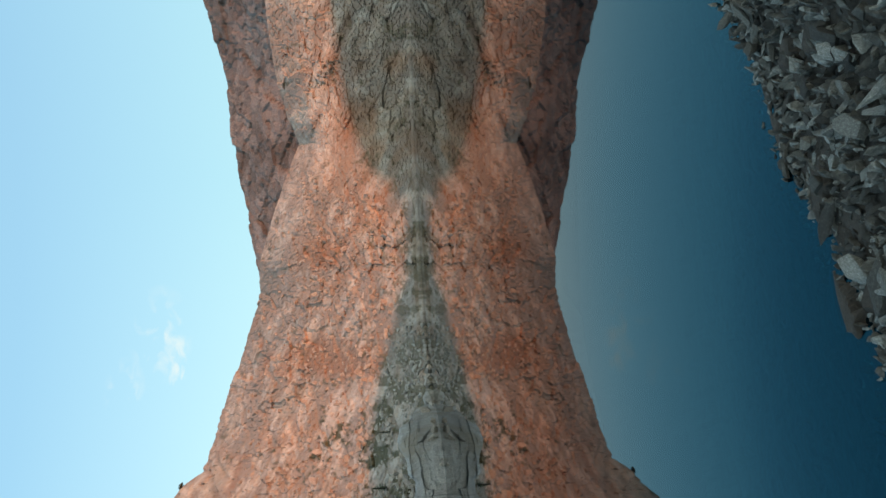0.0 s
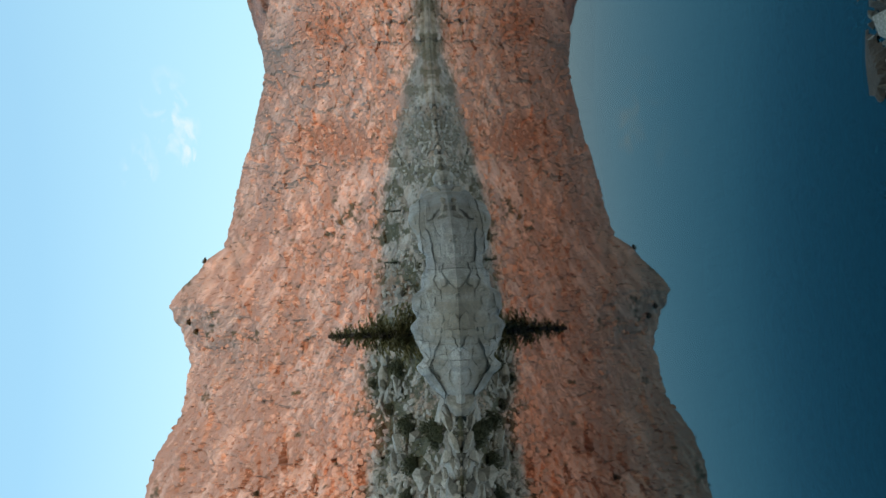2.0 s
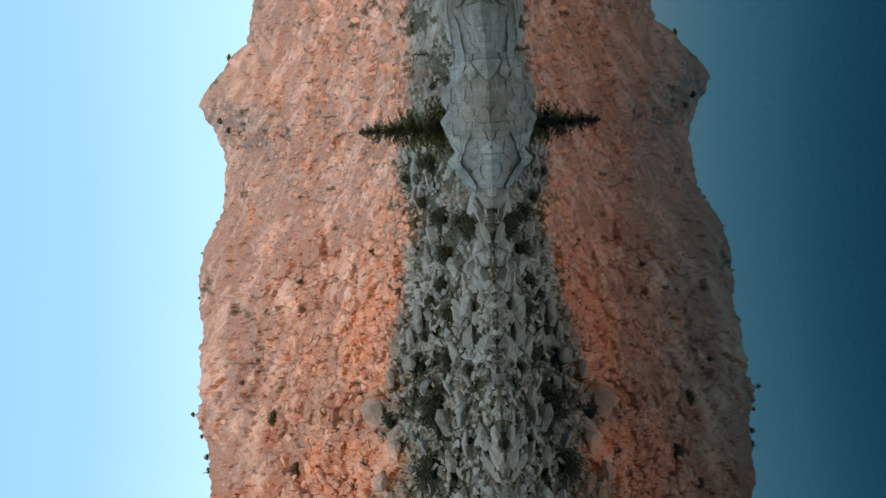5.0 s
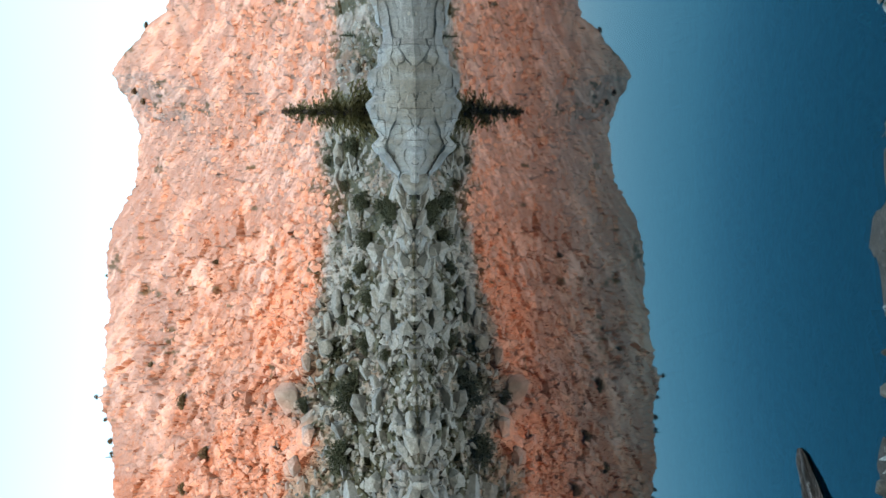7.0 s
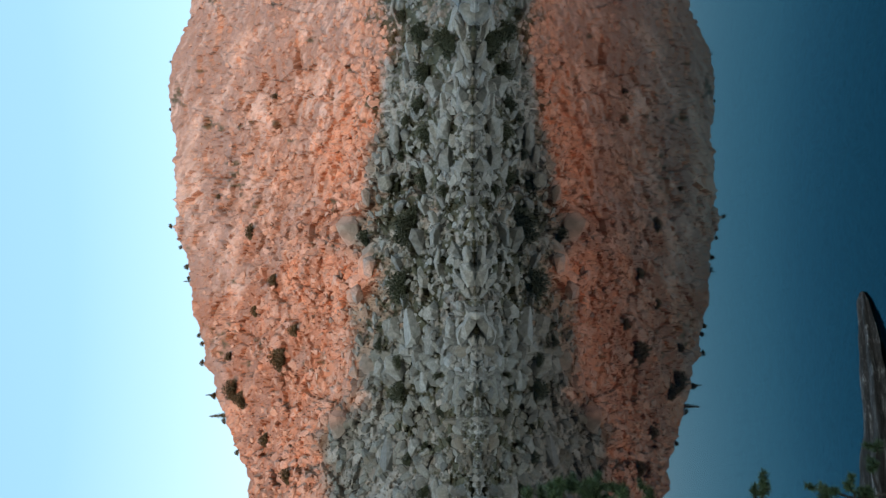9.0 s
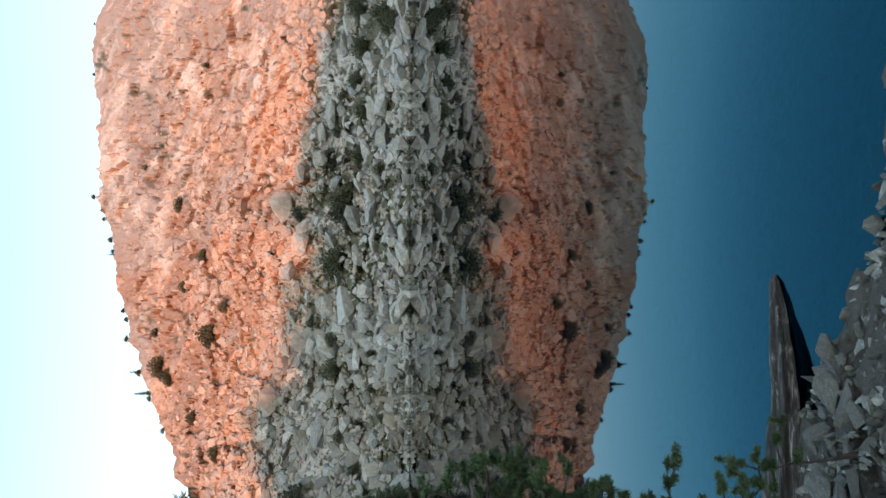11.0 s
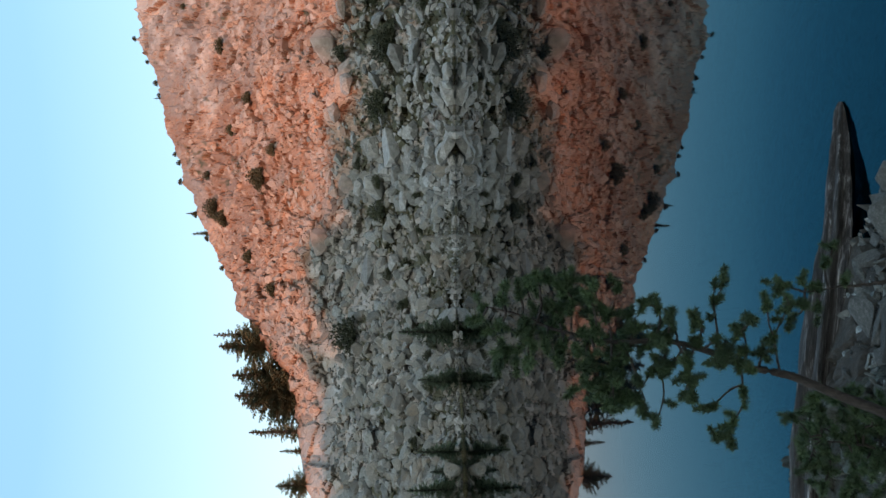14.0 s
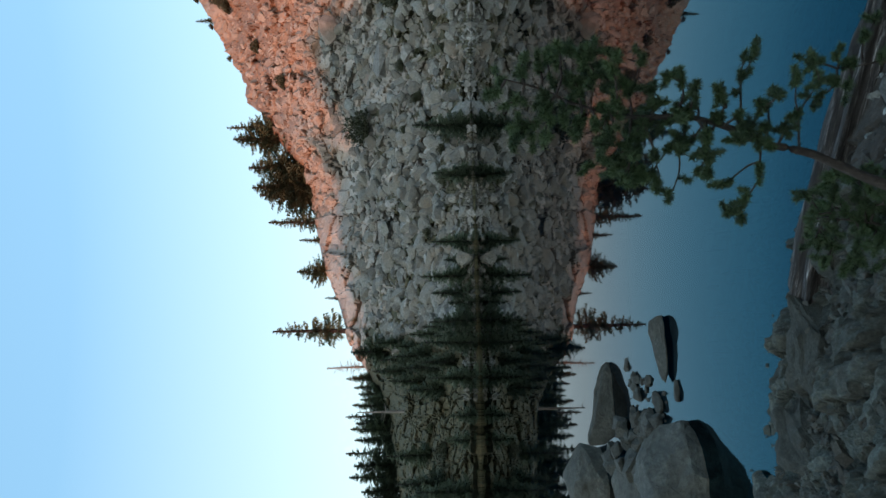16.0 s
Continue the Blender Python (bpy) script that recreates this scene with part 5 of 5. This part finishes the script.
# ---- young pine on the shore ----
def tuft(vs, fs, c, axis, r, length=0.03, count=260):
    """A round brush of needles at the end of a twig."""
    axis = axis.normalized()
    for _ in range(count):
        d = (axis * r.uniform(-0.3, 0.9) + Vector((r.gauss(0, 0.6), r.gauss(0, 0.6), r.gauss(0, 0.6)))).normalized()
        s = d.cross(Vector((r.gauss(0, 1), r.gauss(0, 1), r.gauss(0, 1)))).normalized() * 0.0022
        p = c - axis * r.uniform(-0.008, 0.026)
        i = len(vs)
        vs += [p - s, p + s, p + d * length * r.uniform(0.7, 1.1)]
        fs.append((i, i + 1, i + 2))


def pine(name, base, facing, trunk, tips, radius, label, seed, fill=()):
    """trunk and tips: sideways (to the left as seen from the camera) and height, in metres; fill: how many more tips, in which span of sideways and height."""
    r = random.Random(seed)
    root = tagged(new(name), label, "young pine")
    root.location = base
    a = radians(facing)
    left, away = Vector((-math.cos(a), -math.sin(a), 0)), Vector((-math.sin(a), math.cos(a), 0))
    line = smooth_line([left * s + Vector((0, 0, h)) + away * 0.04 * math.sin(3 * h) for s, h in trunk], 60)
    line = [q + 0.006 * Vector((noise.noise(Vector((k * 0.3, seed, 0))), noise.noise(Vector((k * 0.3, seed, 5))), 0)) for k, q in enumerate(line)]
    bm = bmesh.new()
    tube(bm, line, [radius * (1 - 0.9 * k / 59) * (1 + 0.14 * noise.noise(Vector((k * 0.7, 3, seed)))) for k in range(60)], 14, 0.2, seed)
    part("trunk", bm, BARK, root, "flaking reddish-grey bark", smooth=True)
    ends = [left * (s + r.gauss(0, 0.008)) + Vector((0, 0, h + r.gauss(0, 0.008))) + away * r.uniform(-0.05, 0.05) for s, h in tips]
    for count, s0, s1, h0, h1 in fill:
        ends += [left * r.uniform(s0, s1) + Vector((0, 0, r.uniform(h0, h1))) + away * r.uniform(-0.15, 0.15) for _ in range(count)]
    # each twig forks off the nearest wood that stands already, the innermost first
    wood = [(q, 0.0) for q in line[8:]]
    for tip in sorted(ends, key=lambda e: min((e - q).length for q in line)):
        foot, gone = min(wood, key=lambda w: (tip - w[0]).length + 0.55 * w[1] + 0.8 * max(0.0, w[0].z - tip.z))
        way = tip - foot
        sag = Vector((r.gauss(0, 0.06), r.gauss(0, 0.06), r.gauss(-0.05, 0.06))) * way.length
        bits = smooth_line([foot, foot + way * 0.35 + sag, foot + way * 0.7 + sag * 0.7, tip], 9)
        thick = 0.0055 - 0.003 * min(1.0, gone / 0.25)
        bm = bmesh.new()
        tube(bm, bits, [thick * (1 - 0.06 * j) for j in range(9)], 6, 0.15, seed + len(wood))
        wood += [(q, gone + (q - foot).length) for q in bits[3:]]
        vs, fs = [], []
        tuft(vs, fs, tip, way, r)
        for j in range(1 + r.randrange(3)):
            q = bits[r.randrange(4, 9)]
            off = (Vector((r.gauss(0, 1), r.gauss(0, 1), r.gauss(0.3, 0.8))).normalized() + 0.5 * way.normalized()) * r.uniform(0.025, 0.05)
            tube(bm, [q, q + off * 0.6, q + off], [0.0025, 0.0022, 0.002], 5)
            tuft(vs, fs, q + off, off, r, 0.027, 170)
        branch = part("branch", bm, BARK, root)
        raw("needles", vs, fs, PINE, branch)
    return root


pine("young_pine", at(72.0, 2.72, 0.43), 72.0,
     [(0.40, -0.16), (0.31, -0.02), (0.205, 0.075), (0.15, 0.20), (0.095, 0.32), (0.05, 0.43), (0.02, 0.57), (-0.05, 0.74), (-0.08, 0.90), (-0.08, 1.08), (-0.12, 1.26), (-0.18, 1.40), (-0.21, 1.52)],
     [(-0.30, 0.62), (-0.22, 0.67), (-0.26, 0.45), (-0.21, 0.49), (-0.19, 0.39), (-0.20, 0.90), (-0.15, 0.99), (-0.17, 0.76), (-0.13, 0.83), (-0.11, 0.89), (-0.08, 0.74), (-0.11, 0.59), (-0.09, 0.45), (-0.04, 0.52), (0.28, 0.65), (0.27, 0.71), (0.22, 0.63), (0.16, 0.69), (0.12, 0.60), (0.15, 0.77), (0.21, 0.92), (0.17, 0.97), (0.07, 0.83), (0.03, 0.89), (0.13, 1.02), (0.11, 1.06), (0.07, 1.14), (-0.01, 1.18), (-0.05, 1.05), (-0.09, 1.24), (-0.22, 1.30), (-0.28, 1.34), (-0.30, 1.23), (-0.30, 1.13), (-0.28, 1.04), (-0.24, 1.46), (-0.22, 1.53), (-0.18, 1.55), (-0.14, 1.46), (-0.09, 1.38), (-0.20, 1.15), (-0.17, 1.09), (-0.18, 1.26), (0.03, 1.08)],
     0.023, "young pine with tufted needles and a bent bare trunk", 21, [(14, -0.16, 0.08, 0.58, 0.86), (34, -0.22, 0.16, 0.86, 1.2), (34, -0.32, 0.02, 1.15, 1.5)])
pine("young_pine", at(77.0, 2.95, 0.28), 77.0, [(0.1, -0.1), (0.1, 0.0), (0.1, 0.1), (0.08, 0.2), (0.06, 0.34)],
     [(-0.04, 0.49), (0.05, 0.47), (0.01, 0.38), (0.10, 0.34), (0.01, 0.22), (0.10, 0.18), (0.18, 0.28), (0.23, 0.25), (0.14, 0.41), (-0.01, 0.12)], 0.018, "low bushy pine seedling beside the log", 22, [(60, -0.12, 0.26, 0.05, 0.4)])
pine("young_pine", at(66.0, 3.0, 0.2), 66.0, [(0.0, -0.1), (0.0, 0.0), (0.02, 0.12), (0.03, 0.25), (0.05, 0.4)],
     [(0.00, 0.51), (-0.01, 0.43), (0.09, 0.51), (0.11, 0.42), (0.15, 0.47), (0.03, 0.34), (-0.08, 0.31), (0.01, 0.25), (0.11, 0.35), (-0.14, 0.27)], 0.014, "small pine seedling beside the log", 23)
